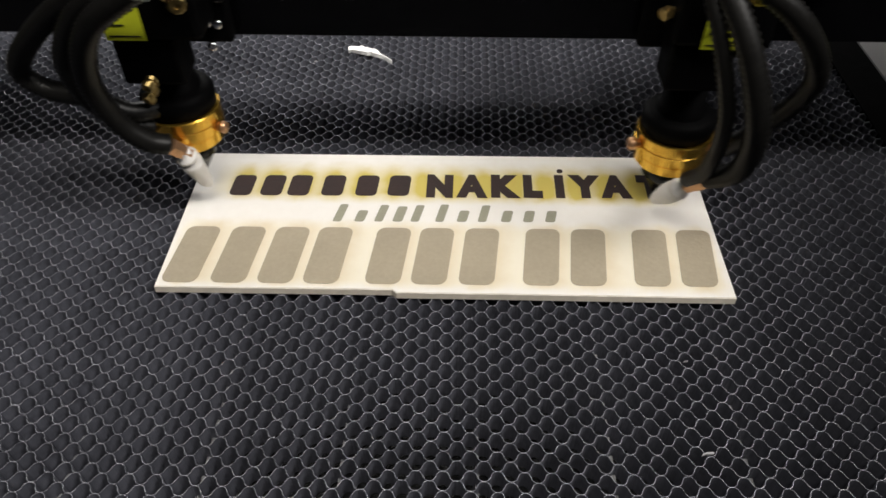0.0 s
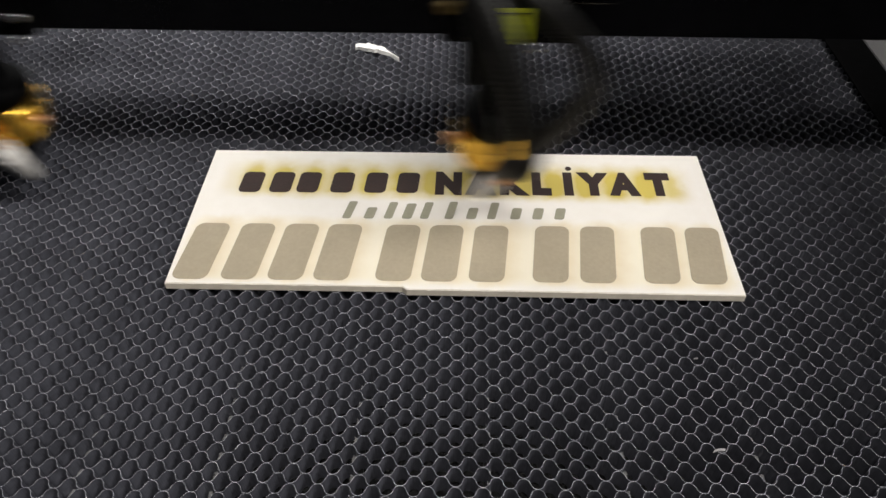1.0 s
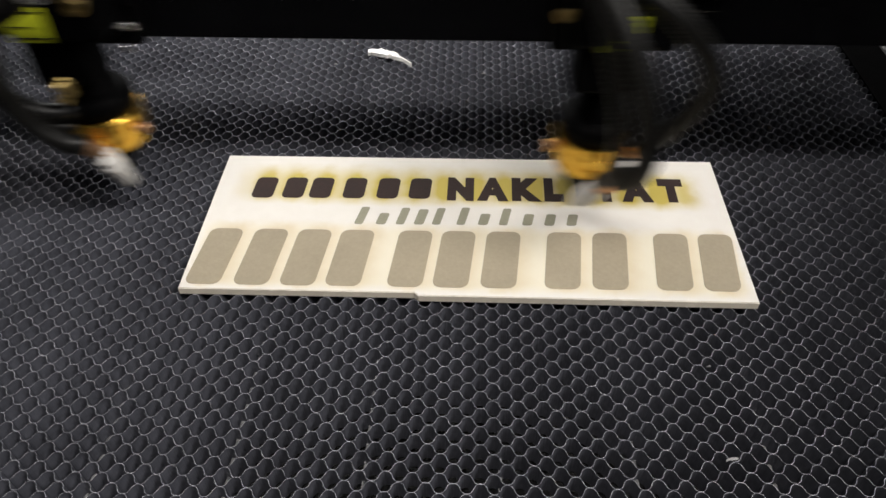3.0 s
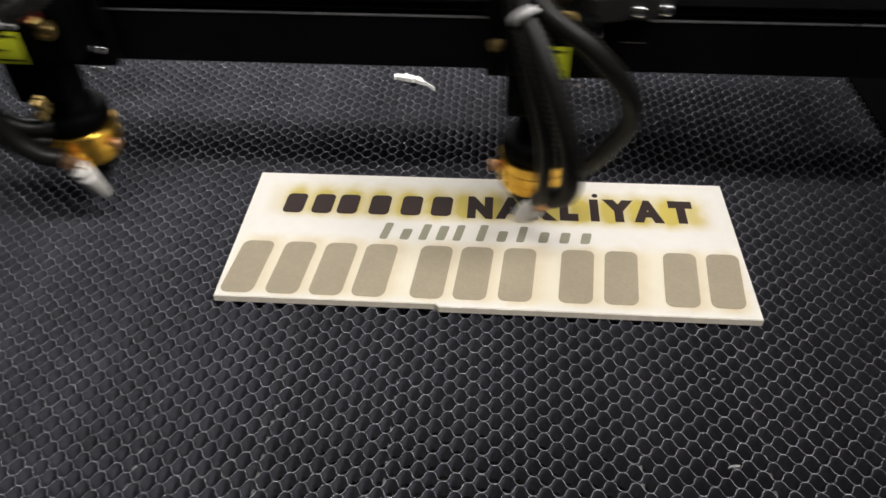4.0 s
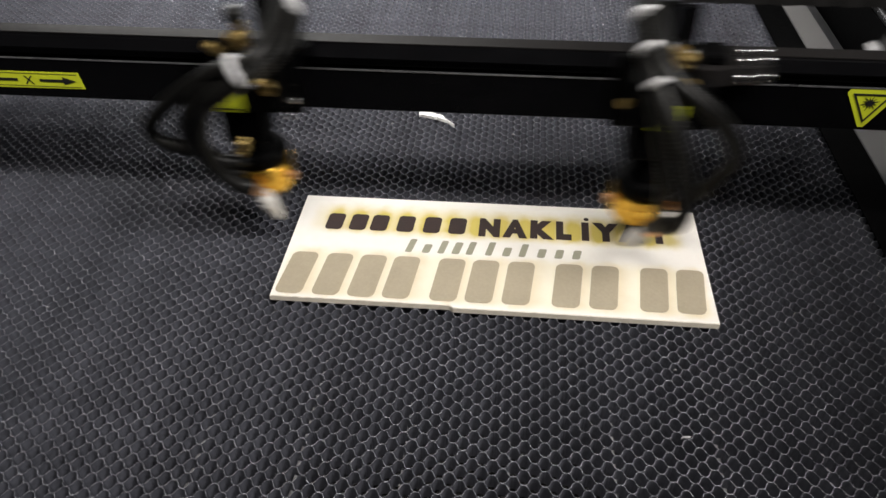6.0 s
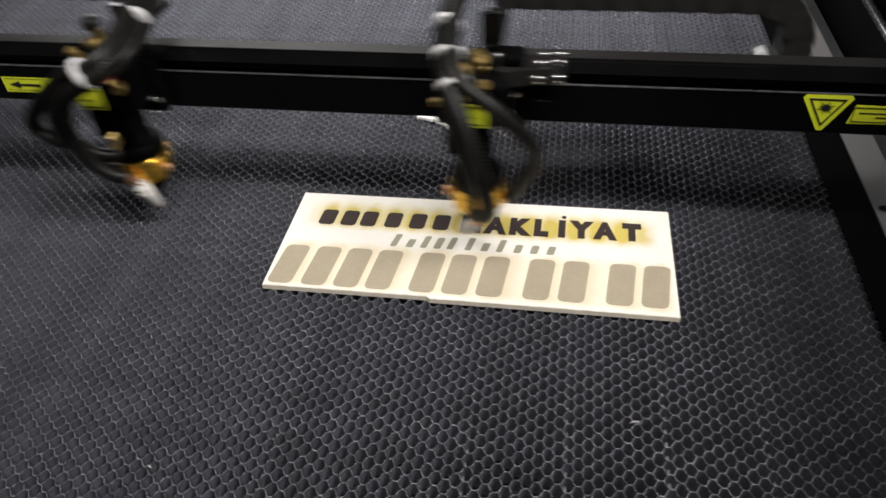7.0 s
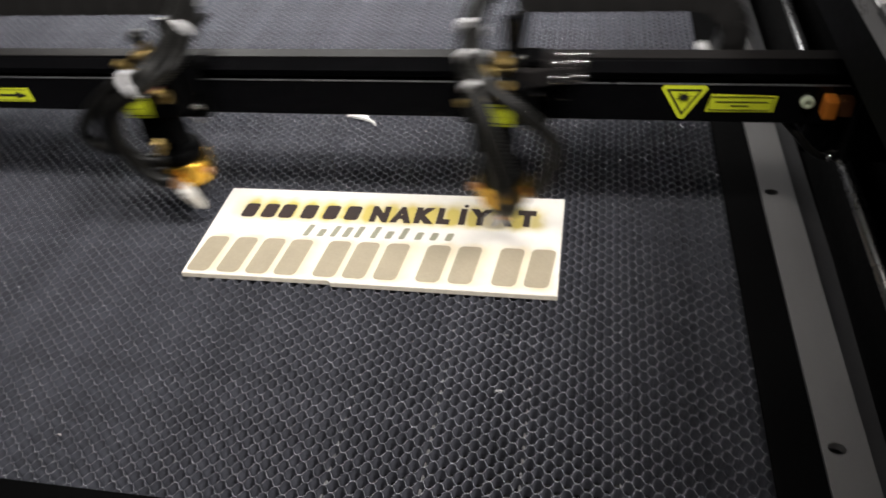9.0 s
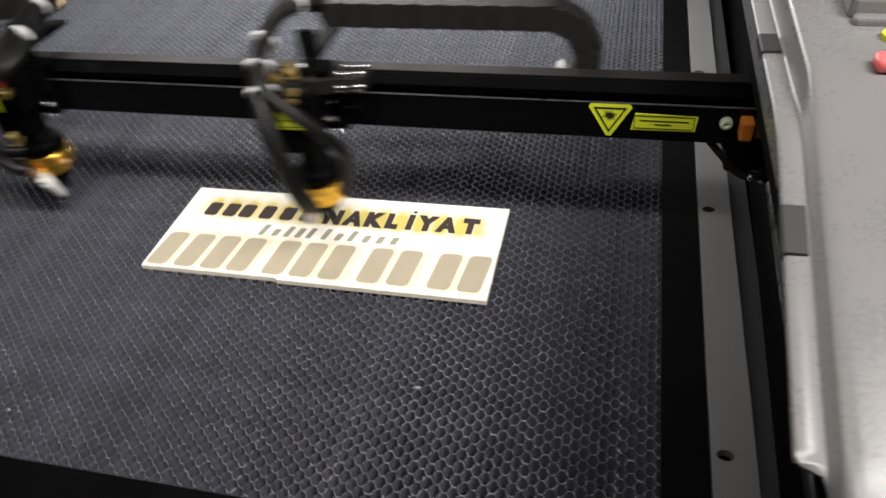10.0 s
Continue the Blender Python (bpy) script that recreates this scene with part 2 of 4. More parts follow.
def hose(points, r, ribs=True, n=10, pitch=0.0030):
    """A ribbed hose swept along a smooth line."""
    raw = curve_points(points, 24)
    dist = [0.0]
    for a, b in zip(raw, raw[1:]):
        dist.append(dist[-1] + (b - a).length)
    stepd = pitch / 2 if ribs else 0.004
    count = max(4, int(dist[-1] / stepd))
    line, j = [], 0
    for i in range(count + 1):
        d = dist[-1] * i / count
        while j < len(raw) - 2 and dist[j + 1] < d:
            j += 1
        u = (d - dist[j]) / max(1e-9, dist[j + 1] - dist[j])
        line.append(raw[j].lerp(raw[j + 1], min(1, u)))
    bm = bmesh.new()
    rings, side = [], Vector((1, 0.3, 0.1)).normalized()
    for i, p in enumerate(line):
        d = (line[min(i + 1, count)] - line[max(i - 1, 0)]).normalized()
        side = (side - d * side.dot(d)).normalized()
        up = d.cross(side)
        rr = r * (1.0 if not ribs or i % 2 else 0.85)
        rings.append([bm.verts.new(p + rr * (math.cos(2 * math.pi * k / n) * side + math.sin(2 * math.pi * k / n) * up)) for k in range(n)])
    for a, b in zip(rings, rings[1:]):
        for k in range(n):
            bm.faces.new((a[k], a[(k + 1) % n], b[(k + 1) % n], b[k]))
    bm.faces.new(list(reversed(rings[0])))
    bm.faces.new(rings[-1])
    return bm


def extrude_outline(outline, x0, x1):
    """A solid bar along x with a (y, z) outline."""
    bm = bmesh.new()
    a = [bm.verts.new((x0, y, z)) for y, z in outline]
    b = [bm.verts.new((x1, y, z)) for y, z in outline]
    n = len(outline)
    for k in range(n):
        bm.faces.new((a[k], a[(k + 1) % n], b[(k + 1) % n], b[k]))
    bm.faces.new(list(reversed(a)))
    bm.faces.new(b)
    bmesh.ops.recalc_face_normals(bm, faces=bm.faces)
    return bm


def slab(outline, z0, z1):
    """A flat solid with an (x, y) outline."""
    bm = bmesh.new()
    a = [bm.verts.new((x, y, z0)) for x, y in outline]
    b = [bm.verts.new((x, y, z1)) for x, y in outline]
    n = len(outline)
    for k in range(n):
        bm.faces.new((a[k], a[(k + 1) % n], b[(k + 1) % n], b[k]))
    bm.faces.new(list(reversed(a)))
    bm.faces.new(b)
    bmesh.ops.recalc_face_normals(bm, faces=bm.faces)
    return bm


def letter_mesh(text, size, thick, bold):
    cu = bpy.data.curves.new("letter", "FONT")
    cu.body, cu.size, cu.extrude, cu.offset = text, size, thick, bold
    cu.align_x = "CENTER"
    ob = new("letter", cu)
    bpy.context.view_layer.update()
    me = bpy.data.meshes.new_from_object(ob.evaluated_get(bpy.context.evaluated_depsgraph_get()))
    bpy.data.objects.remove(ob)
    return me


# ---- room round the machine ----
def build_room():
    part_list = [("floor", (-3, 3, -3, 3, -1.0, -0.9), FLOOR), ("ceiling", (-3, 3, -3, 3, 1.9, 2.0), ROOM),
                 ("wall_north", (-3, 3, 3, 3.1, -0.9, 1.9), ROOM), ("wall_south", (-3, 3, -3.1, -3, -0.9, 1.9), ROOM),
                 ("wall_east", (3, 3.1, -3, 3, -0.9, 1.9), ROOM), ("wall_west", (-3.1, -3, -3, 3, -0.9, 1.9), ROOM)]
    for name, b, m in part_list:
        tagged(part(name, box(*b), m), "plain grey workshop " + name.split("_")[0], name.split("_")[0], kind="structure")


build_room()

BED_X0, BED_X1, BED_Y0, BED_Y1 = -0.84, 0.288, -0.192, 0.80


# ---- machine cabinet round the bed ----
def build_cabinet():
    cab = group_thing("machine_cabinet", "black steel cabinet holding the laser cutting bed", "machine cabinet")
    part("floor_pan", box(-0.95, 0.62, -0.40, 0.98, -0.90, -0.075), BLACK_MATT, cab)
    part("front_frame_bar", box(-0.93, 0.300, -0.34, BED_Y0 - 0.001, -0.074, 0.003, 0.002), BLACK_MATT, cab, "black painted front frame bar")
    part("side_frame_bar", box(BED_X1 + 0.001, 0.3085, BED_Y0 + 0.001, 0.90, -0.074, 0.002, 0.001), BLACK_MATT, cab, "black edge of the bed")
    part("edge_lip", box(BED_X1 - 0.0085, 0.3083, BED_Y0 + 0.002, 0.898, 0.0022, 0.0034), BLACK_MATT, cab)
    part("front_lip", box(-0.929, 0.2790, -0.335, BED_Y0 + 0.0022, 0.0034, 0.0046), BLACK_MATT, cab)
    part("left_frame_bar", box(-0.93, BED_X0 - 0.001, BED_Y0 + 0.001, 0.90, -0.074, 0.002, 0.001), BLACK_MATT, cab)
    part("rear_frame_bar", box(BED_X0, BED_X1, BED_Y1 + 0.001, 0.90, -0.074, 0.002, 0.001), BLACK_MATT, cab)
    part("channel_floor", box(0.3365, 0.3525, -0.34, 0.90, -0.074, -0.004), DGREY, cab, "dark grey ledge beside the strip")
    part("gutter", box(0.3655, 0.60, -0.34, 0.90, -0.074, -0.030), BLACK_MATT, cab)
    part("side_wall", box(0.3850, 0.60, -0.245, 0.90, -0.029, 0.17), BLACK_MATT, cab)
    part("back_wall", box(-0.95, 0.62, 0.905, 0.975, -0.074, 0.16), BLACK_MATT, cab)
    part("left_wall", box(-0.95, -0.931, -0.38, 0.904, -0.074, 0.16), BLACK_MATT, cab)


build_cabinet()


def build_strip():
    """Grey steel strip with slotted holes that run right through it."""
    x0, x1, y0, y1, zt, zb = 0.309, 0.3355, -0.335, 0.895, 0.004, -0.002
    holes = [(-0.110, 0.0052, 0.0040), (0.136, 0.0052, 0.0040), (0.382, 0.0052, 0.0040), (0.628, 0.0052, 0.0040)]
    bm = bmesh.new()
    xc = 0.3175

    def quad(points):
        lay = [[bm.verts.new((x, y, z)) for x, y in points] for z in (zt, zb)]
        bm.faces.new(lay[0])
        bm.faces.new(list(reversed(lay[1])))

    edge = y0
    n = 16
    for hy, hx, hr in holes:
        a, b = hy - 0.012, hy + 0.012
        quad([(x0, edge), (x1, edge), (x1, a), (x0, a)])
        hole = [(xc + hx * math.cos(2 * math.pi * k / n), hy + hr * math.sin(2 * math.pi * k / n)) for k in range(n)]
        rim = []
        for k in range(n):
            c, s = math.cos(2 * math.pi * k / n), math.sin(2 * math.pi * k / n)
            f = 1 / max(abs(c), abs(s))
            u, v = c * f, s * f
            rim.append((xc + u * ((x1 - xc) if u > 0 else (xc - x0)), hy + v * 0.012))
        for k in range(n):
            j = (k + 1) % n
            quad([hole[k], rim[k], rim[j], hole[j]])
            bm.faces.new([bm.verts.new((*hole[k], zt)), bm.verts.new((*hole[j], zt)), bm.verts.new((*hole[j], zb)), bm.verts.new((*hole[k], zb))])
        edge = b
    quad([(x0, edge), (x1, edge), (x1, y1), (x0, y1)])
    for x in (x0, x1):
        bm.faces.new([bm.verts.new((x, y0, zt)), bm.verts.new((x, y1, zt)), bm.verts.new((x, y1, zb)), bm.verts.new((x, y0, zb))])
    bmesh.ops.remove_doubles(bm, verts=bm.verts, dist=1e-5)
    bmesh.ops.recalc_face_normals(bm, faces=bm.faces)
    tagged(part("steel_strip", bm, GREY), "grey painted steel strip with slotted holes beside the bed", "steel strip")


build_strip()


def build_shaft():
    sh = group_thing("guide_rail", "chromed round guide shaft on a black rail", "guide rail")
    # the rail runs a little askew to the bed
    foot = [(0.351 + 0.022 * y + w, y) for y, w in ((-0.33, 0.0), (-0.33, 0.012), (0.89, 0.012), (0.89, 0.0))]
    part("rail_base", slab(foot, -0.0288, 0.0450), BLACK_MATT, sh)
    part("shaft", lathe([(0.0045, 0.0), (0.0045, 1.20)], 16, between((0.3468, -0.32, 0.0495), (0.3468 + 0.022, 0.68, 0.0495))), CHROME, sh, "worn chromed steel shaft", True)


build_shaft()


# ---- grey console beside the bed: a sloping front, a flat rear ----
def lip_height(y):
    """Height of the console's lip: it climbs from the front and levels off in a rounded bend."""
    slope, bend, top, r = 0.312, -0.088, 0.2228, 0.020
    if y > bend + r:
        return top
    if y < bend - r:
        return top + slope * (y - bend)
    return top - slope * (bend + r - y) ** 2 / (4 * r)


def build_console():
    con = group_thing("console_cover", "light grey powder-coated console cover with a folded lip", "machine cover")
    stations = [-0.236 + 0.004 * k for k in range(45)] + [0.0, 0.15, 0.35, 0.66]
    # folded sheet across x: lip edge, lip, rounded foot, riser, rounded shoulder, panel
    prof = [(0.0000, 0.0000), (0.0006, 0.0009), (0.0020, 0.0013), (0.0090, 0.0013), (0.0102, 0.0020), (0.0110, 0.0034), (0.0132, 0.0128), (0.0142, 0.0146), (0.0160, 0.0154), (0.0200, 0.0157), (0.3000, 0.0175)]
    front_round = [0.010, 0.0055, 0.0025, 0, 0, 0, 0, 0, 0, 0, 0]
    bm = bmesh.new()

    def sheet(drop):
        grid = []
        for k, y in enumerate(stations):
            row = []
            for i, (x, z) in enumerate(prof):
                lead = 0.022 * min(1, max(0, (x - 0.009) / 0.005))
                yy = y + (front_round[i] if k == 0 else 0) - (0.07 * min(1, max(0, (x - 0.010) / 0.004)) if k == 0 else 0)
                row.append(bm.verts.new((0.3045 + x, yy, lip_height(yy - lead) + z - drop)))
            grid.append(row)
        return grid

    top, low = sheet(0.0), sheet(0.0015)
    for a, b, flip in ((top, top, 1), (low, low, -1)):
        for k in range(len(stations) - 1):
            for i in range(len(prof) - 1):
                q = [a[k][i], a[k][i + 1], a[k + 1][i + 1], a[k + 1][i]]
                bm.faces.new(q if flip > 0 else q[::-1])
    n = len(prof) - 1
    for k in range(len(stations) - 1):
        for i in (0, n):
            bm.faces.new([top[k][i], top[k + 1][i], low[k + 1][i], low[k][i]])
    for i in range(n):
        for k in (0, len(stations) - 1):
            bm.faces.new([top[k][i], top[k][i + 1], low[k][i + 1], low[k][i]])
    bmesh.ops.recalc_face_normals(bm, faces=bm.faces)
    part("cover_sheet", bm, CASE, con, "", True)
    # the flange under the lip has a level lower edge and runs out where the lip dips below it
    ys = [-0.118 + 0.006 * k for k in range(12)] + [0.655]
    outline = [(y, lip_height(y) - 0.0012) for y in ys] + [(0.655, 0.2092), (-0.118, 0.2092)]
    part("flange", extrude_outline(outline, 0.3047, 0.3060), CASE, con)
    skirt = [(-0.232, 0.160), (-0.232, 0.172), (-0.105, 0.2085), (0.65, 0.2085), (0.65, 0.160)]
    part("skirt", extrude_outline(skirt, 0.3180, 0.5990), BLACK_MATT, con)

    def pad(y0, y1):
        bm = bmesh.new()
        cols = []
        for k in range(7):
            y = y0 + (y1 - y0) * k / 6
            z = lip_height(y)
            cols.append([bm.verts.new((0.3045 + x, y, z + h)) for x, h in ((-0.0006, -0.0018), (-0.0006, 0.0022), (0.0004, 0.0030), (0.0088, 0.0030), (0.0092, 0.0018), (0.0004, 0.0010), (0.0000, -0.0018))])
        for a, b in zip(cols, cols[1:]):
            for i in range(7):
                bm.faces.new((a[i], a[(i + 1) % 7], b[(i + 1) % 7], b[i]))
        bm.faces.new(cols[0])
        bm.faces.new(cols[-1][::-1])
        bmesh.ops.recalc_face_normals(bm, faces=bm.faces)
        part("rubber_pad", bm, PAD, con, "dark grey rubber buffer")

    pad(-0.154, -0.132)
    pad(-0.0215, -0.0020)
    z = 0.2385
    part("control_box", box(0.3420, 0.47, -0.012, 0.075, z - 0.001, z + 0.012, 0.003), CASE, con, "raised light grey control box")
    part("box_rim", box(0.3435, 0.468, -0.0195, -0.0122, z - 0.001, z + 0.004, 0.0015), CASE, con)
    part("push_button", box(0.3440, 0.3600, -0.067, -0.056, z - 0.001, z + 0.006, 0.0025), RED, con, "red push button", True)
    part("yellow_mark", lathe([(0.006, 0.0), (0.006, 0.003)], 16, pose(0.3590, -0.032, z - 0.0005)), YELLOW, con, "round yellow mark")


build_console()


# ---- honeycomb bed ----
WAVE, ROW = 0.01155, 0.00465


def build_bed():
    bed = group_thing("honeycomb_bed", "sooty aluminium honeycomb cutting bed", "laser bed")
    x0, x1 = BED_X0 + 0.002, BED_X1 - 0.002
    depth, half = 0.0118, 0.00008
    periods = int((x1 - x0) / WAVE)
    rows = int((BED_Y1 - BED_Y0 - 0.006) / ROW)
    seg = 16
    base_wave = []
    for k in range(seg):
        u = k / seg
        # rounded lobes: the foil lingers at crest and trough and turns steeply between
        base_wave.append((WAVE * (u - 0.52 * math.sin(4 * math.pi * u) / (4 * math.pi)), math.sin(2 * math.pi * u) * ROW / 2))
    meshes = []
    for variant in range(6):
        for sign in (1, -1):
            rng = random.Random(variant * 2 + (sign > 0))
            xs, ys, zs = [], [], []
            drift = [rng.uniform(-1, 1) for _ in range(periods + 2)]
            for i in range(periods * seg + 1):
                p, k = divmod(i, seg)
                d = (drift[p] * (1 - k / seg) + drift[p + 1] * k / seg)
                xs.append(x0 + WAVE * p + base_wave[k][0] + d * 0.00018)
                ys.append(sign * base_wave[k][1] + d * 0.00022)
                zs.append(d * 0.0002)
            verts, faces = [], []
            n = len(xs)
            for i in range(n):
                tx, ty = xs[min(i + 1, n - 1)] - xs[max(i - 1, 0)], ys[min(i + 1, n - 1)] - ys[max(i - 1, 0)]
                q = math.hypot(tx, ty)
                nx, ny = -ty / q * half, tx / q * half
                verts += [(xs[i] + nx, ys[i] + ny, zs[i]), (xs[i] - nx, ys[i] - ny, zs[i]), (xs[i] + nx, ys[i] + ny, -depth), (xs[i] - nx, ys[i] - ny, -depth)]
            for i in range(n - 1):
                a, b = 4 * i, 4 * i + 4
                faces += [(a, a + 1, b + 1, b), (a + 2, a, b, b + 2), (a + 1, a + 3, b + 3, b + 1)]
            me = bpy.data.meshes.new("foil_strip")
            me.from_pydata(verts, [], faces)
            # shaded tone on the walls, lit tone on the top edges
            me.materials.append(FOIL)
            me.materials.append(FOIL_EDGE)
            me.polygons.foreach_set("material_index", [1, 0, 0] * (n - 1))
            meshes.append(me)
    rng = random.Random(5)
    for r in range(rows):
        ob = new("foil_strip", meshes[2 * rng.randrange(6) + r % 2])
        ob.parent = bed
        ob.location = (0, BED_Y0 + 0.004 + ROW * r, 0)
    part("catch_tray", box(BED_X0, BED_X1, BED_Y0, BED_Y1, -0.0745, -0.068), TRAY, bed, "soot-black catch tray below the honeycomb")
    x = -0.0425 - 0.0595 * 13
    while x < BED_X1 - 0.01:
        part("support_bar", box(x - 0.0008, x + 0.0008, BED_Y0 + 0.001, BED_Y1 - 0.001, -0.040, -0.0086), BAR, bed)
        x += 0.0595


# ---- gantry ----
def sticker(name, outline, y, parent, mat, label=""):
    """A thin sheet on a face that looks towards -y; outline in (x, z)."""
    bm = slab(outline, 0.0, 0.0003)
    bmesh.ops.transform(bm, matrix=Matrix.Translation((0, y, 0)) @ Matrix.Rotation(radians(90), 4, "X"), verts=bm.verts)
    return part(name, bm, mat, parent, label)


def build_gantry():
    g = group_thing("gantry_beam", "glossy black aluminium gantry beam across the bed", "gantry")
    prof = [(0.0885, 0.1000), (0.0880, 0.1005), (0.0880, 0.1294), (0.0886, 0.1300), (0.0945, 0.1300), (0.0945, 0.1380), (0.0870, 0.1380), (0.0862, 0.1386), (0.0862, 0.1392), (0.0965, 0.1426), (0.0985, 0.1430), (0.1110, 0.1430), (0.1120, 0.1420), (0.1120, 0.1005), (0.1115, 0.1000)]
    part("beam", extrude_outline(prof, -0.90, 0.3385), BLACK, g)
    # top face paler than the beam, coloured as if lit from above
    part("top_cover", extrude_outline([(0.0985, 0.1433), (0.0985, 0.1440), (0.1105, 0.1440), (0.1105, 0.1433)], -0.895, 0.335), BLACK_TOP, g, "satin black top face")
    part("guide_rail", box(-0.89, 0.330, 0.0905, 0.0943, 0.1318, 0.1365, 0.0006), BLACK, g, "dark slide rail in the groove")
    # added strip that draws the highlight on the front edge
    part("edge_glint", box(-0.895, 0.335, 0.0873, 0.0890, 0.1293, 0.1301, 0.0003), GLINT, g, "thin pale strip drawn as the edge's highlight")
    part("end_bracket", box(0.3388, 0.384, 0.078, 0.120, 0.075, 0.146, 0.003), BLACK, g)
    part("bracket_foot", box(0.315, 0.350, 0.090, 0.116, 0.074, 0.0995, 0.003), BLACK, g)
    part("cable", hose([(0.30, 0.10, 0.098), (0.312, 0.092, 0.088), (0.325, 0.088, 0.076), (0.342, 0.092, 0.070), (0.36, 0.10, 0.080)], 0.0028, False), RUBBER, g)
    part("cable", hose([(0.31, 0.105, 0.096), (0.325, 0.096, 0.080), (0.345, 0.09, 0.074), (0.37, 0.098, 0.07)], 0.0022, False), RUBBER, g)
    for x, z in ((0.334, 0.0765), (0.3425, 0.0740)):
        part("screw", lathe([(0.003, 0), (0.003, 0.003), (0.0022, 0.004)], 12, pose(x, 0.084, z, 90)), STEEL, g, "bright steel screw", True)
    # warning triangle with its sun mark, on the front face
    y = 0.0878
    tri = group_part("warning_sign", g)
    c = Vector((0.2300, 0.1195))
    def ring(r, cut):
        pts = []
        for k in range(3):
            a = radians(-90 + 120 * k)
            for s in (-cut, cut):
                pts.append((c.x + r * math.cos(a + s), c.y + r * math.sin(a + s)))
        return pts
    sticker("sign_field", ring(0.0170, 0.10), y, tri, YELLOW, "yellow warning triangle")
    # black border as three bars
    for k in range(3):
        a0, a1 = radians(-90 + 120 * k), radians(30 + 120 * k)
        o = [(c.x + r * math.cos(a), c.y + r * math.sin(a)) for r, a in ((0.0136, a0), (0.0136, a1), (0.0115, a1), (0.0115, a0))]
        sticker("border", o, y - 0.0004, tri, INK)
    star = []
    for k in range(24):
        r = (0.0056 if k % 4 == 1 else 0.0044) if k % 2 else 0.0016
        star.append((c.x + r * math.cos(2 * math.pi * k / 24), c.y + 0.0005 + r * math.sin(2 * math.pi * k / 24)))
    sticker("sunburst", star, y - 0.0004, tri, INK)
    lab = group_part("notice_label", g)
    sticker("label_field", [(0.2455, 0.1085), (0.2905, 0.1090), (0.2915, 0.1215), (0.2480, 0.1225)], y, lab, YELLOW, "yellow notice label")
    for x0, x1, z0, z1 in ((0.2480, 0.2895, 0.1205, 0.1209), (0.2475, 0.2885, 0.1102, 0.1106), (0.2475, 0.2479, 0.1106, 0.1205), (0.2889, 0.2893, 0.1106, 0.1205),
                           (0.2515, 0.2855, 0.1165, 0.1171), (0.2620, 0.2735, 0.1135, 0.1141)):
        sticker("print_bar", [(x0, z0), (x1, z0), (x1, z1), (x0, z1)], y - 0.0004, lab, INK)
    arrow = group_part("axis_label", g)
    arrow.location = (0, 0, 0.0035)
    sticker("label_field", [(-0.3650, 0.1035), (-0.2870, 0.1042), (-0.2885, 0.1165), (-0.3650, 0.1160)], y, arrow, YELLOW, "yellow axis label with arrows")
    for s, xm in ((1, -0.3070), (-1, -0.3450)):
        tip = [(xm + s * 0.0150, 0.1101), (xm + s * 0.0060, 0.1130), (xm + s * 0.0060, 0.1110), (xm - s * 0.0110, 0.1110), (xm - s * 0.0110, 0.1092), (xm + s * 0.0060, 0.1092), (xm + s * 0.0060, 0.1072)]
        sticker("arrow", tip if s > 0 else list(reversed(tip)), y - 0.0004, arrow, INK)
    me = letter_mesh("X", 0.009, 0.0001, 0.0)
    me.materials.clear()
    me.materials.append(INK)
    ob = new("axis_letter", me)
    ob.parent = arrow
    ob.matrix_basis = pose(-0.3260, y - 0.0005, 0.1070, 90, 0, 0)
    part("frame_line", box(-0.3630, -0.2900, y - 0.0005, y - 0.0003, 0.1148, 0.1151), INK, arrow)
    part("frame_line", box(-0.3630, -0.2890, y - 0.0005, y - 0.0003, 0.1052, 0.1055), INK, arrow)
    part("round_screw", lathe([(0.0045, 0), (0.0045, 0.003), (0.0035, 0.0042), (0.0016, 0.0042), (0.0014, 0.0030)], 18, pose(0.3105, 0.0879, 0.1180, 90)), PALE, g, "pale round screw", True)
    part("belt_tensioner", box(0.3190, 0.3282, 0.076, 0.0878, 0.1095, 0.1250, 0.002), ORANGE, g, "orange plastic belt tensioner")
    part("tensioner_arm", box(0.3295, 0.3385, 0.079, 0.0878, 0.1110, 0.1235, 0.001), AMBER, g, "tensioner arm tinted with a dim orange reflection")


def group_part(name, parent):
    ob = new(name)
    ob.empty_display_size = 0.01
    ob.parent = parent
    return ob


build_gantry()


# ---- laser heads (origin on the beam axis, at bed height) ----
def thumb_screw(parent, at, to, r, mat=None):
    a = between(at, to)
    l = (Vector(to) - Vector(at)).length
    r *= 0.72
    bm = lathe([(r * 0.5, 0), (r * 0.5, l * 0.40), (r * 0.9, l * 0.42), (r, l * 0.46), (r, l * 0.66), (r * 0.7, l * 0.69), (r * 0.7, l * 0.73), (r, l * 0.76), (r, l * 0.95), (r * 0.8, l), (r * 0.35, l), (r * 0.3, l * 0.94)], 20, a)
    # knurling: every second rib of the grip stands back
    for v in bm.verts:
        q = a.inverted() @ v.co
        if q.z > l * 0.44 and math.hypot(q.x, q.y) > r * 0.95 and int(round(math.atan2(q.y, q.x) / (2 * math.pi) * 20)) % 2:
            v.co = a @ Vector((q.x * 0.9, q.y * 0.9, q.z))
    return part("thumb_screw", bm, mat or BRASS_OLD, parent, "brass thumb screw")


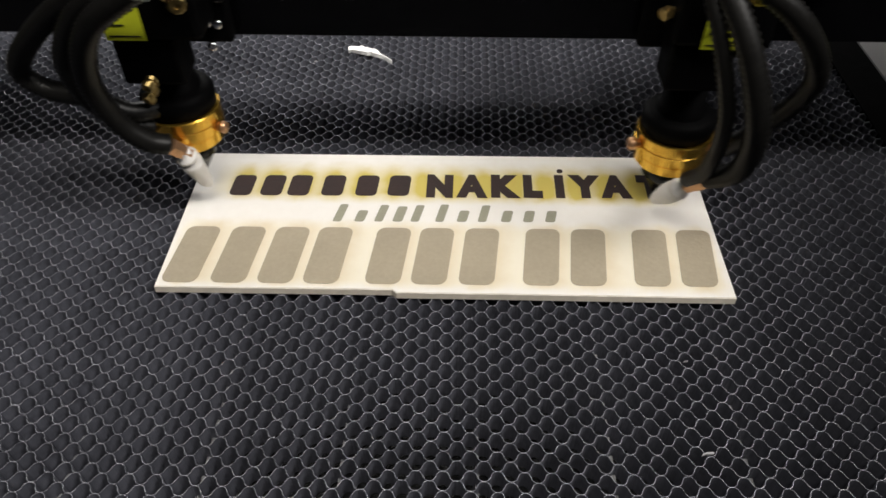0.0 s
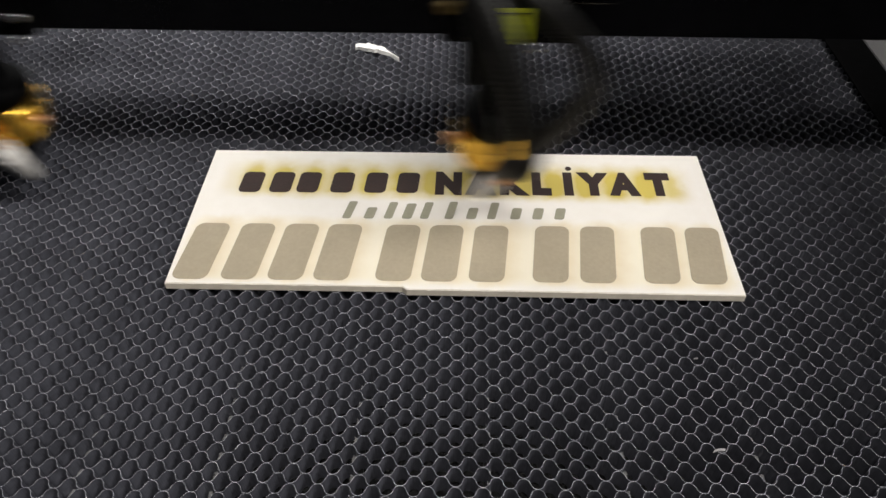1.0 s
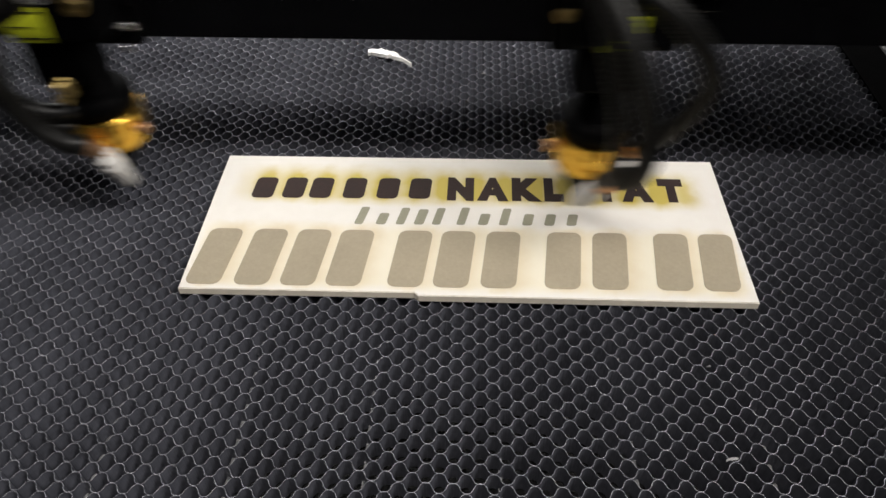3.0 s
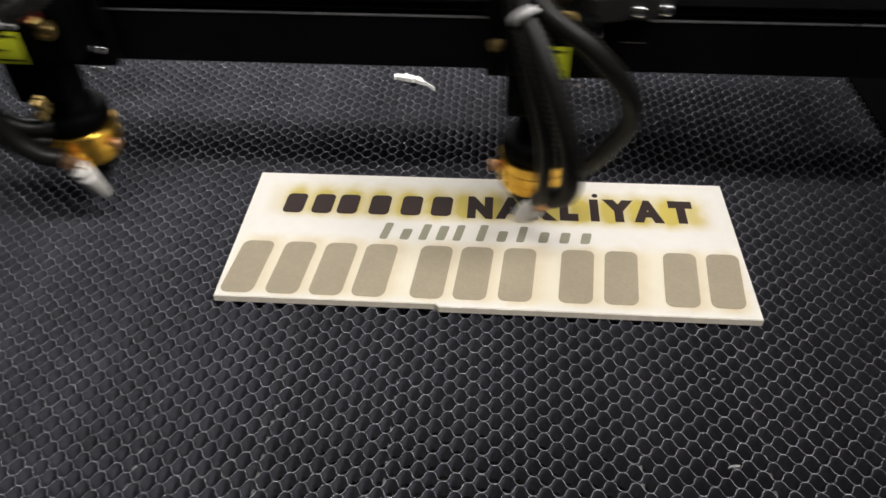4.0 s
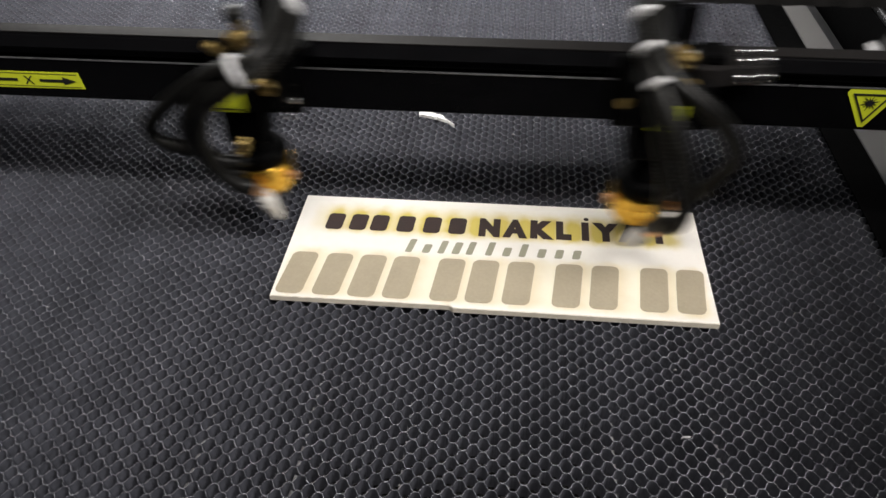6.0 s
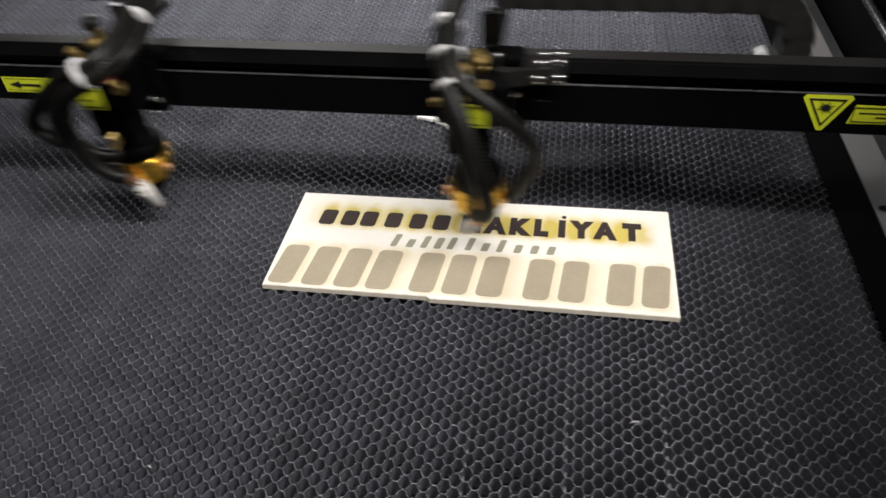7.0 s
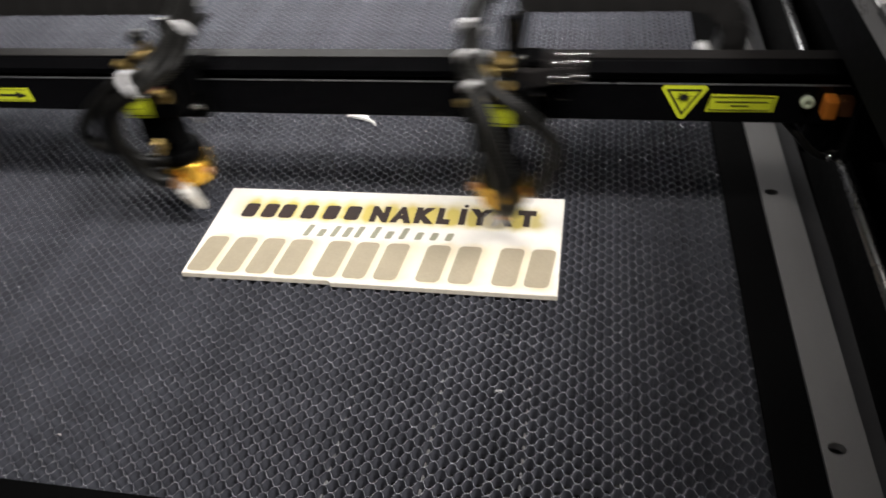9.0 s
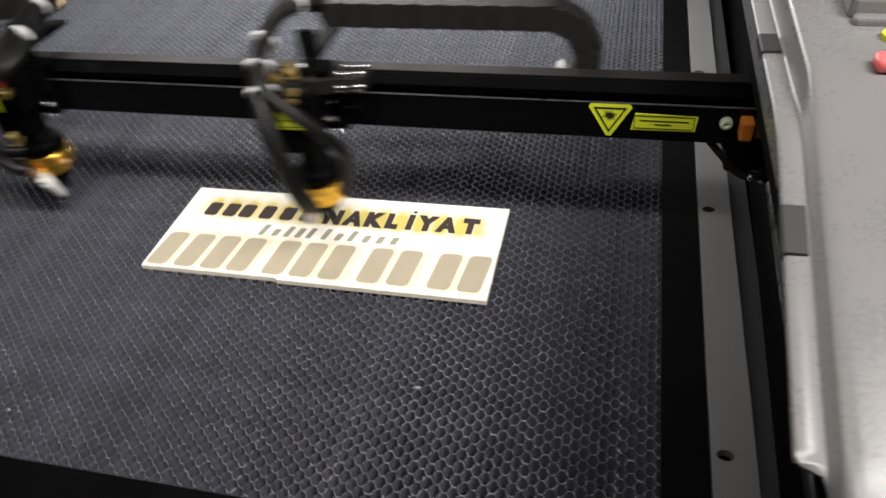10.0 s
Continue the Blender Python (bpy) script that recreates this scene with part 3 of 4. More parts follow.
def tie(parent, at, way, r):
    d = Vector(way).normalized()
    m = between(at, Vector(at) + d)
    r *= 0.90
    part("cable_tie", lathe([(r, -0.0018), (r * 1.06, -0.0014), (r * 1.06, 0.0014), (r, 0.0018)], 18, m), TIE, parent, "white nylon cable tie", True)
    side = m.to_3x3() @ Vector((0, -1, 0))
    p = Vector(at) + side * r
    part("tie_lock", box(-0.0016, 0.0016, -0.0015, 0.0022, -0.0016, 0.0016, 0.0004, Matrix.Translation(p)), TIE, parent)
    part("tie_tail", box(-0.0009, 0.0009, -0.0105, -0.0017, -0.0003, 0.0003, 0.0, Matrix.Translation(p) @ Matrix.Rotation(radians(35), 4, "Z") @ Matrix.Rotation(radians(-25), 4, "X")), TIE, parent)


def build_head(name, label, mirror):
    h = group_thing(name, label, "laser head", (0, 0.068, 0), "laser heads on the gantry")
    # body
    ox, oz = (0.0, 0.0) if mirror > 0 else (-0.0075, 0.0105)
    ax = Matrix.Translation((ox, 0.011, oz))
    off = Vector((ox, 0, oz))
    part("carriage_plate", box(-0.030, 0.036 if mirror > 0 else 0.029, 0.0105, 0.0175, 0.1005, 0.150, 0.002), BLACK_MATT, h)
    part("mirror_block", box(-0.021, 0.0235, -0.0165, 0.0100, 0.116, 0.147, 0.003), BLACK_MATT, h)
    part("mount_plate", box(-0.0190 + 0.4 * ox, 0.0110 + 0.4 * ox, -0.0120, 0.0100, 0.090, 0.1155, 0.002), BLACK_MATT, h)
    part("lens_tube", lathe([(0.0125, 0.056), (0.0130, 0.057), (0.0130, 0.068), (0.0115, 0.069), (0.0115, 0.0895)], 28, ax), BLACK_MATT, h, "", True)
    part("clamp_collar", lathe([(0.0160, 0.0545), (0.0194, 0.0550), (0.0194, 0.0625), (0.0165, 0.0655)], 28, ax), BLACK_MATT, h, "", True)
    ring_outline = [(0.0150, 0.0330), (0.0186, 0.0332), (0.0192, 0.0338), (0.0192, 0.0392), (0.0188, 0.0395), (0.0188, 0.0399), (0.0200, 0.0402), (0.0203, 0.0405), (0.0203, 0.0462), (0.0198, 0.0465), (0.0198, 0.0469), (0.0203, 0.0472), (0.0203, 0.0528), (0.0199, 0.0533), (0.0180, 0.0535), (0.0175, 0.0515)]
    part("lens_ring", lathe(ring_outline, 48, ax), BRASS, h, "gold anodised lens ring")
    part("nozzle", lathe([(0.0030, 0.0090), (0.0045, 0.0095), (0.0115, 0.0220), (0.0130, 0.0235), (0.0130, 0.0325)], 24, ax), BLACK, h, "black conical nozzle", True)
    s = mirror
    # small fittings on the ring
    part("ring_screw", lathe([(0.0026, 0.0), (0.0026, 0.003), (0.0036, 0.0034), (0.0036, 0.007)], 6, between(off + Vector((-0.0180, 0.006, 0.046)), off + Vector((-0.030, 0.004, 0.047)))), COPPER, h, "copper-coloured fitting", True)
    part("ring_screw", lathe([(0.0026, 0.0), (0.0026, 0.003), (0.0034, 0.0034), (0.0034, 0.006)], 6, between(off + Vector((0.0180, 0.006, 0.043)), off + Vector((0.030, 0.002, 0.044)))), COPPER, h, "copper-coloured fitting", True)
    # air inlet slanting down to the nozzle
    if s > 0:
        a, b, c = (0.0085, -0.0290, 0.0500), (0.0015, -0.0205, 0.0380), (-0.0085, -0.0090, 0.0190)
    else:
        a, b, c = (-0.0065, -0.0180, 0.0580), (-0.0030, -0.0130, 0.0500), (0.0000, -0.0010, 0.0190)
    lab_len = (Vector(c) - Vector(b)).length
    part("air_fitting", lathe([(0.0036, -0.002), (0.0040, 0.002), (0.0056, 0.0026), (0.0060, 0.004), (0.0056, 0.0054), (0.0043, 0.006), (0.0043, 0.0072), (0.0060, 0.0080), (0.0058, 0.013), (0.0042, lab_len - 0.004), (0.0028, lab_len)], 20, between(b, c)), WHITE, h, "white plastic air fitting", True)
    part("fitting_neck", lathe([(0.0046, -0.001), (0.0046, 0.007), (0.0040, 0.0075), (0.0040, 0.014)], 6, between(a, b)), COPPER, h, "copper-coloured hose adapter", False)
    # yellow sticker on the mount
    lab = group_part("warning_label", h)
    lx, lz = (-0.0085, 0.0170) if s > 0 else (-0.0205, 0.0180)
    sticker("label_field", [(lx, 0.0990 + lz), (lx + 0.0185, 0.0990 + lz), (lx + 0.0185, 0.1165 + lz), (lx, 0.1165 + lz)], -0.0168, lab, YELLOW, "yellow-green sticker")
    for z0, w in ((0.1010 + lz, 0.0145), (0.1065 + lz, 0.008), (0.1140 + lz, 0.0145)):
        sticker("print_bar", [(lx + 0.002, z0), (lx + 0.002 + w, z0), (lx + 0.002 + w, z0 + 0.0006), (lx + 0.002, z0 + 0.0006)], -0.0172, lab, INK)
    # mirror adjusters
    if s > 0:
        spots = [((-0.004, -0.004, 0.1500), (-0.006, -0.014, 0.162), 0.0056), ((0.002, 0.002, 0.1500), (0.003, -0.003, 0.167), 0.0060), ((0.004, -0.002, 0.1500), (0.006, -0.010, 0.166), 0.0060), ((0.006, -0.010, 0.1480), (0.009, -0.020, 0.153), 0.0048), ((-0.004, -0.016, 0.142), (-0.006, -0.030, 0.148), 0.0045), ((0.008, -0.016, 0.143), (0.010, -0.029, 0.150), 0.0042), ((-0.0200, -0.006, 0.130), (-0.027, -0.010, 0.129), 0.0042)]
    else:
        spots = [((0.000, 0.008, 0.1500), (-0.0035, 0.0045, 0.1730), 0.0058), ((-0.002, 0.004, 0.1500), (-0.006, -0.002, 0.166), 0.0066), ((-0.012, -0.002, 0.150), (-0.020, -0.008, 0.162), 0.0050), ((0.016, -0.016, 0.1395), (0.021, -0.029, 0.1400), 0.0056), ((0.012, -0.016, 0.1360), (0.014, -0.024, 0.1450), 0.0036), ((-0.006, -0.004, 0.096), (-0.010, -0.016, 0.090), 0.0048), ((-0.009, 0.000, 0.088), (-0.014, -0.012, 0.080), 0.0048)]
    for a, b, r in spots:
        drop = 0.0035 if a[2] > 0.14 else 0.0
        a, b = (a[0], a[1], a[2] - drop), (b[0], b[1], b[2] - drop)
        thumb_screw(h, a, b, r)
    for x, z in ((0.018, 0.113), (0.023, 0.112), (0.018, 0.085), (0.0255, 0.128)):
        part("cap_screw", lathe([(0.0024, 0), (0.0024, 0.0028), (0.0014, 0.0030)], 12, pose(x, 0.0104, z + (0.015 if z < 0.1 else 0), 90)), STEEL, h, "bright cap screw", True)
    # wing bracket with its clamp
    wing = group_part("wing_bracket", h)
    if s > 0:
        part("wing", slab([(0.014, -0.006), (0.020, -0.010), (0.036, -0.005), (0.050, -0.004), (0.058, 0.000), (0.058, 0.016), (0.014, 0.016)], 0.1420, 0.1530), BLACK_TOP, wing)
        for x, yy in ((0.042, 0.000), (0.054, 0.002), (0.044, 0.012), (0.055, 0.013)):
            part("clamp_screw", lathe([(0.0030, 0), (0.0030, 0.0035), (0.0022, 0.0045)], 12, pose(x, yy, 0.1531)), STEEL, wing, "bright steel screw", True)
        for x in (0.0415, 0.0545):
            part("clamp_screw", lathe([(0.0030, 0), (0.0030, 0.0030), (0.0022, 0.0040)], 12, pose(x, -0.0040 if x < 0.05 else -0.0018, 0.1470, 90)), STEEL, wing, "bright steel screw", True)
        part("wing_block", box(0.0165, 0.0330, -0.0030, 0.0150, 0.1531, 0.1600, 0.002), BLACK_MATT, wing)
        for x in (0.0035, 0.0140):
            part("clamp_screw", lathe([(0.0030, 0), (0.0030, 0.0035), (0.0022, 0.0045)], 12, pose(x, 0.0140, 0.1501)), STEEL, wing, "bright steel screw", True)
    else:
        part("wing", slab([(0.012, 0.004), (0.024, 0.006), (0.034, 0.014), (0.034, 0.024), (0.012, 0.024)], 0.1443, 0.1480), BLACK_MATT, wing)
    part("clamp_bar", box(0.0365 if s > 0 else 0.0240, 0.050 if s > 0 else 0.0300, 0.004, 0.012, 0.1250, 0.1418 if s > 0 else 0.1440, 0.001), BLACK, wing)
    if s < 0:
        part("red_cap", lathe([(0.0030, 0.0), (0.0040, 0.001), (0.0040, 0.007), (0.0030, 0.008)], 16, between((0.0110, -0.0166, 0.1440), (0.0110, -0.0300, 0.1480))), RED_DULL, h, "dull red plastic cap", True)
        part("screw_knob", lathe([(0.0045, 0.0), (0.0064, 0.001), (0.0064, 0.006), (0.0050, 0.0075)], 14, between((-0.0036, 0.0044, 0.1694), (-0.0046, 0.0034, 0.1770))), RUBBER, h, "dark knob on the adjuster", True)
    # post up to the cable chain
    part("chain_post", box(0.002, 0.017, 0.020, 0.026, 0.1443, 0.178, 0.001), BLACK, h)
    part("chain_arm", box(0.002, 0.017, 0.0262, 0.075, 0.1550, 0.1590, 0.001), BLACK_MATT, h)
    # hoses
    if s > 0:
        lines = [([(0.0085, -0.0290, 0.0510), (0.0145, -0.046, 0.070), (0.0115, -0.056, 0.100), (0.001, -0.050, 0.132), (-0.012, -0.031, 0.157), (-0.0185, -0.002, 0.172), (-0.016, 0.026, 0.186), (-0.004, 0.048, 0.193), (0.008, 0.066, 0.184)], 0.0059),
                 ([(0.025, 0.001, 0.047), (0.033, -0.010, 0.066), (0.043, -0.024, 0.098), (0.0375, -0.034, 0.120), (0.018, -0.042, 0.145), (-0.006, -0.033, 0.162), (-0.013, -0.004, 0.178), (-0.010, 0.026, 0.188), (0.002, 0.048, 0.188), (0.012, 0.066, 0.180)], 0.0054),
                 ([(0.0005, -0.0225, 0.0440), (0.0025, -0.040, 0.066), (0.000, -0.048, 0.100), (-0.009, -0.043, 0.132), (-0.0165, -0.028, 0.154), (-0.021, -0.008, 0.167), (-0.021, 0.022, 0.180), (-0.010, 0.048, 0.185), (0.004, 0.064, 0.178)], 0.0040)]
        ties = [((-0.0140, -0.0150, 0.1665), (-0.2, 0.85, 0.5), 0.0108), ((-0.0090, -0.0300, 0.1550), (-0.4, 0.75, 0.75), 0.0112), ((-0.0170, 0.0060, 0.1765), (0, 1, 0.4), 0.0105), ((-0.004, 0.046, 0.189), (0.6, 1, -0.1), 0.0095)]
    else:
        lines = [([(-0.0065, -0.0180, 0.0585), (-0.016, -0.022, 0.064), (-0.026, -0.025, 0.079), (-0.029, -0.030, 0.105), (-0.014, -0.040, 0.136), (0.016, -0.043, 0.158), (0.028, -0.016, 0.168), (0.026, 0.020, 0.176), (0.022, 0.050, 0.186), (0.010, 0.066, 0.180)], 0.0060),
                 ([(-0.0120, -0.0010, 0.0700), (-0.0240, -0.0130, 0.0750), (-0.040, -0.014, 0.084), (-0.063, -0.009, 0.085), (-0.0725, -0.010, 0.097), (-0.050, -0.020, 0.123), (-0.010, -0.036, 0.153), (0.018, -0.041, 0.166), (0.026, -0.014, 0.176), (0.022, 0.022, 0.184), (0.018, 0.052, 0.190), (0.006, 0.066, 0.184)], 0.0056),
                 ([(-0.018, -0.006, 0.061), (-0.030, -0.014, 0.070), (-0.038, -0.022, 0.091), (-0.037, -0.028, 0.115), (-0.015, -0.036, 0.145), (0.014, -0.038, 0.154), (0.032, -0.014, 0.164), (0.030, 0.022, 0.172), (0.018, 0.058, 0.178)], 0.0052)]
        ties = [((0.0100, -0.0415, 0.1595), (0.9, 0.2, 0.35), 0.0112), ((0.0270, 0.0080, 0.1745), (0, 1, 0.25), 0.0105), ((0.0220, 0.0440, 0.1830), (-0.1, 1, 0.3), 0.0095)]
    for pts, r in lines:
        part("air_hose", hose(pts, r), RUBBER, h, "black ribbed hose", True)
    for at, way, r in ties:
        tie(h, at, way, r)
    return h


HEAD_R = build_head("laser_head", "black laser head with gold lens ring, hoses looping at its front", 1)
HEAD_L = build_head("laser_head", "black laser head with gold lens ring and wide side hose loops", -1)


# ---- cable chains ----
LINK, RADIUS = 0.0100, 0.0330


def build_chain(label, wrapped, count):
    ch = group_thing("cable_chain", label, "cable chain", (0, 0, 0), "cable chains behind the gantry")
    hh = 0.0098
    makers = []
    # every second link is narrower and nests inside its neighbours
    for w in (0.0105, 0.0089):
        bm = bmesh.new()
        for s in (-1, 1):
            pts = [(0.0032 + 0.0052 * math.cos(a), hh * math.sin(a)) for a in (radians(-90 + 22.5 * k) for k in range(9))]
            pts += [(-x, z) for x, z in reversed(pts)]
            plate = slab(pts, -0.0007, 0.0007)
            bmesh.ops.transform(plate, matrix=Matrix.Translation((0, s * w, 0)) @ Matrix.Rotation(radians(90), 4, "X"), verts=plate.verts)
            tmp = bpy.data.meshes.new("plate")
            plate.to_mesh(tmp)
            plate.free()
            bm.from_mesh(tmp)
            bpy.data.meshes.remove(tmp)
        for z in (hh - 0.0012, -hh + 0.0012):
            add_box(bm, -0.0036, 0.0036, -w + 0.0008, w - 0.0008, z - 0.0011, z + 0.0011)
        makers.append(part("link", bm, CHAIN, ch))
    links = list(makers)
    for k in range(count - 2):
        o = makers[k % 2].copy()
        scene.collection.objects.link(o)
        links.append(o)
    white = None
    if wrapped:
        bm = box(-0.0035, 0.0035, -0.005, 0.005, -0.0035, 0.004, 0.0015)
        white = part("cable_wrap", bm, TIE, ch, "pale cable wrap inside the bend")
    return ch, links, white


CHAIN_R = build_chain("black nylon cable chain curving down behind the beam", True, 36)
CHAIN_L = build_chain("black nylon cable chain running behind the beam", False, 56)


# ---- engraved board ----
def build_board():
    bd = group_thing("engraved_board", "white name board with scorched engraving lying on the honeycomb", "sign board")
    # the front edge has a small step near its middle
    outline = [(-0.150, 0.0005), (-0.0265, 0.0012), (-0.0240, -0.0008), (0.030, -0.0006), (0.150, -0.0006), (0.150, 0.1150), (-0.150, 0.1130)]
    bm = slab(outline, 0.0003, 0.0048)
    es = [e for e in bm.edges if all(v.co.z > 0.004 for v in e.verts)]
    bmesh.ops.bevel(bm, geom=es, offset=0.0004, segments=2, affect="EDGES")
    bm.normal_update()
    for f in bm.faces:
        f.material_index = 1 if abs(f.normal.z) < 0.3 else 0
    part("board", bm, BOARD, bd).data.materials.append(CUT_EDGE)
    zt = 0.0048

    def bar(name, x, y, w, h, slant, mat, label=""):
        c = min(w, h) * 0.24
        q = [(sx * (w / 2 - c) + c * math.cos(radians(k)), sy * (h / 2 - c) + c * math.sin(radians(k)))
             for sx, sy, k0 in ((1, 1, 0), (-1, 1, 90), (-1, -1, 180), (1, -1, 270)) for k in (k0, k0 + 22, k0 + 45, k0 + 68, k0 + 90)]
        part(name, slab([(x + a + slant * b, y + b) for a, b in q], zt + 0.0001, zt + 0.0003), mat, bd, label)

    for x in BROAD_MARKS:
        bar("engraved_mark", x, 0.0248 + 0.012 * (x + 0.1365), 0.0188, 0.0425, 0.10, GRAVE, "broad grey engraved mark")
    for x in (-0.1210, -0.1030, -0.0870, -0.0670, -0.0470, -0.0280):
        bar("charred_mark", x, 0.0824 + 0.018 * (x + 0.121), 0.0128, 0.0185, 0.06, BURN, "dark charred engraved mark")
    for x, h in ((-0.0600, 0.0125), (-0.0480, 0.008), (-0.0365, 0.012), (-0.0260, 0.011), (-0.0160, 0.012), (-0.0020, 0.0125), (0.0100, 0.008), (0.0220, 0.012), (0.0350, 0.008), (0.0475, 0.008), (0.0600, 0.008)):
        bar("thin_mark", x, 0.0520 + h * 0.58 + 0.018 * (x + 0.06), 0.0056 if h < 0.012 else 0.0048, h * 1.16, 0.22, GRAVE_THIN, "small grey engraved mark")
    for ch, x in zip("NAKL\u0130YAT", (-0.0040, 0.0150, 0.0330, 0.0505, 0.0670, 0.0820, 0.1000, 0.1205)):
        me = letter_mesh("I" if ch == "\u0130" else ch, 0.0243, 0.0001, 0.0022)
        me.materials.clear()
        me.materials.append(BURN)
        o = new("charred_letter", me)
        o.parent = bd
        o.matrix_basis = pose(x, 0.0738 + 0.018 * (x + 0.121), zt + 0.0002, 0, 0, 1.0) @ Matrix(((0.80, 0.06, 0, 0), (0, 1, 0, 0), (0, 0, 1, 0), (0, 0, 0, 1)))
        if ch == "\u0130":
            part("letter_dot", lathe([(0.0019, 0.0), (0.0019, 0.0002)], 12, pose(x + 0.0014, 0.0998, zt + 0.0001)), BURN, bd)
    return bd


build_board()


# ---- litter on the honeycomb ----
def build_litter():
    rng = random.Random(11)
    # a torn shred of white foam
    bm = bmesh.new()
    n = 15
    up, dn = [], []
    for i in range(n):
        u = i / (n - 1)
        x = 0.034 * u
        y = 0.0035 * math.sin(2.2 * u + 0.6) - 0.016 * u * u + rng.uniform(-0.0006, 0.0006)
        w = (0.0020 + 0.0020 * math.sin(math.pi * min(1, u * 1.15)) + rng.uniform(-0.0008, 0.0008)) * (1 - 0.75 * u * u)
        up.append((x, y + w)), dn.append((x, y - w))
    bm = slab(up + dn[::-1], 0.0002, 0.0030)
    bmesh.ops.triangulate(bm, faces=bm.faces)
    for v in bm.verts:
        v.co += Vector((rng.uniform(-1, 1), rng.uniform(-1, 1), rng.uniform(0, 1))) * 0.0004
    o = tagged(part("foam_shred", bm, PAPER), "torn white foam shred lying on the honeycomb", "scrap")
    o.location = (-0.077, 0.243, 0.0)

    def crumb(x, y, l, turn, w=0.0009):
        pts = [(-l / 2, -w), (-l / 6, -w * 0.3), (l / 3, -w * 1.2), (l / 2, 0), (l / 3, w * 0.6), (0, w), (-l / 3, w * 0.5)]
        b = slab([(0.75 * p, 0.75 * q) for p, q in pts], 0.0002, 0.0011)
        c = tagged(part("crumb", b, CRUMB), "tiny pale crumb on the honeycomb", "crumb", "crumbs on the bed")
        c.matrix_basis = pose(x, y, 0, 0, 0, turn)

    crumb(0.1165, -0.0870, 0.0085, 12)
    crumb(0.1170, -0.0380, 0.0030, 8, 0.0003)
    crumb(-0.1680, -0.1530, 0.0050, -15, 0.0008)
    crumb(-0.3000, -0.0200, 0.0025, 30, 0.0004)
    crumb(0.0100, 0.2200, 0.0035, 5, 0.0006)
    crumb(-0.1000, 0.2300, 0.0030, 25, 0.0006)
    crumb(-0.2950, -0.0010, 0.0022, 60, 0.0004)
    crumb(0.1200, 0.3350, 0.0160, -8, 0.0006)
    st = tagged(part("wood_offcut", box(-0.20, 0.0, -0.012, 0.012, 0.0, 0.006, 0.001), WOOD), "pale wooden offcut lying on the honeycomb", "wood offcut")
    st.matrix_basis = pose(-0.597, 0.535, 0.0004, 0, 0, 12)


build_litter()
build_bed()

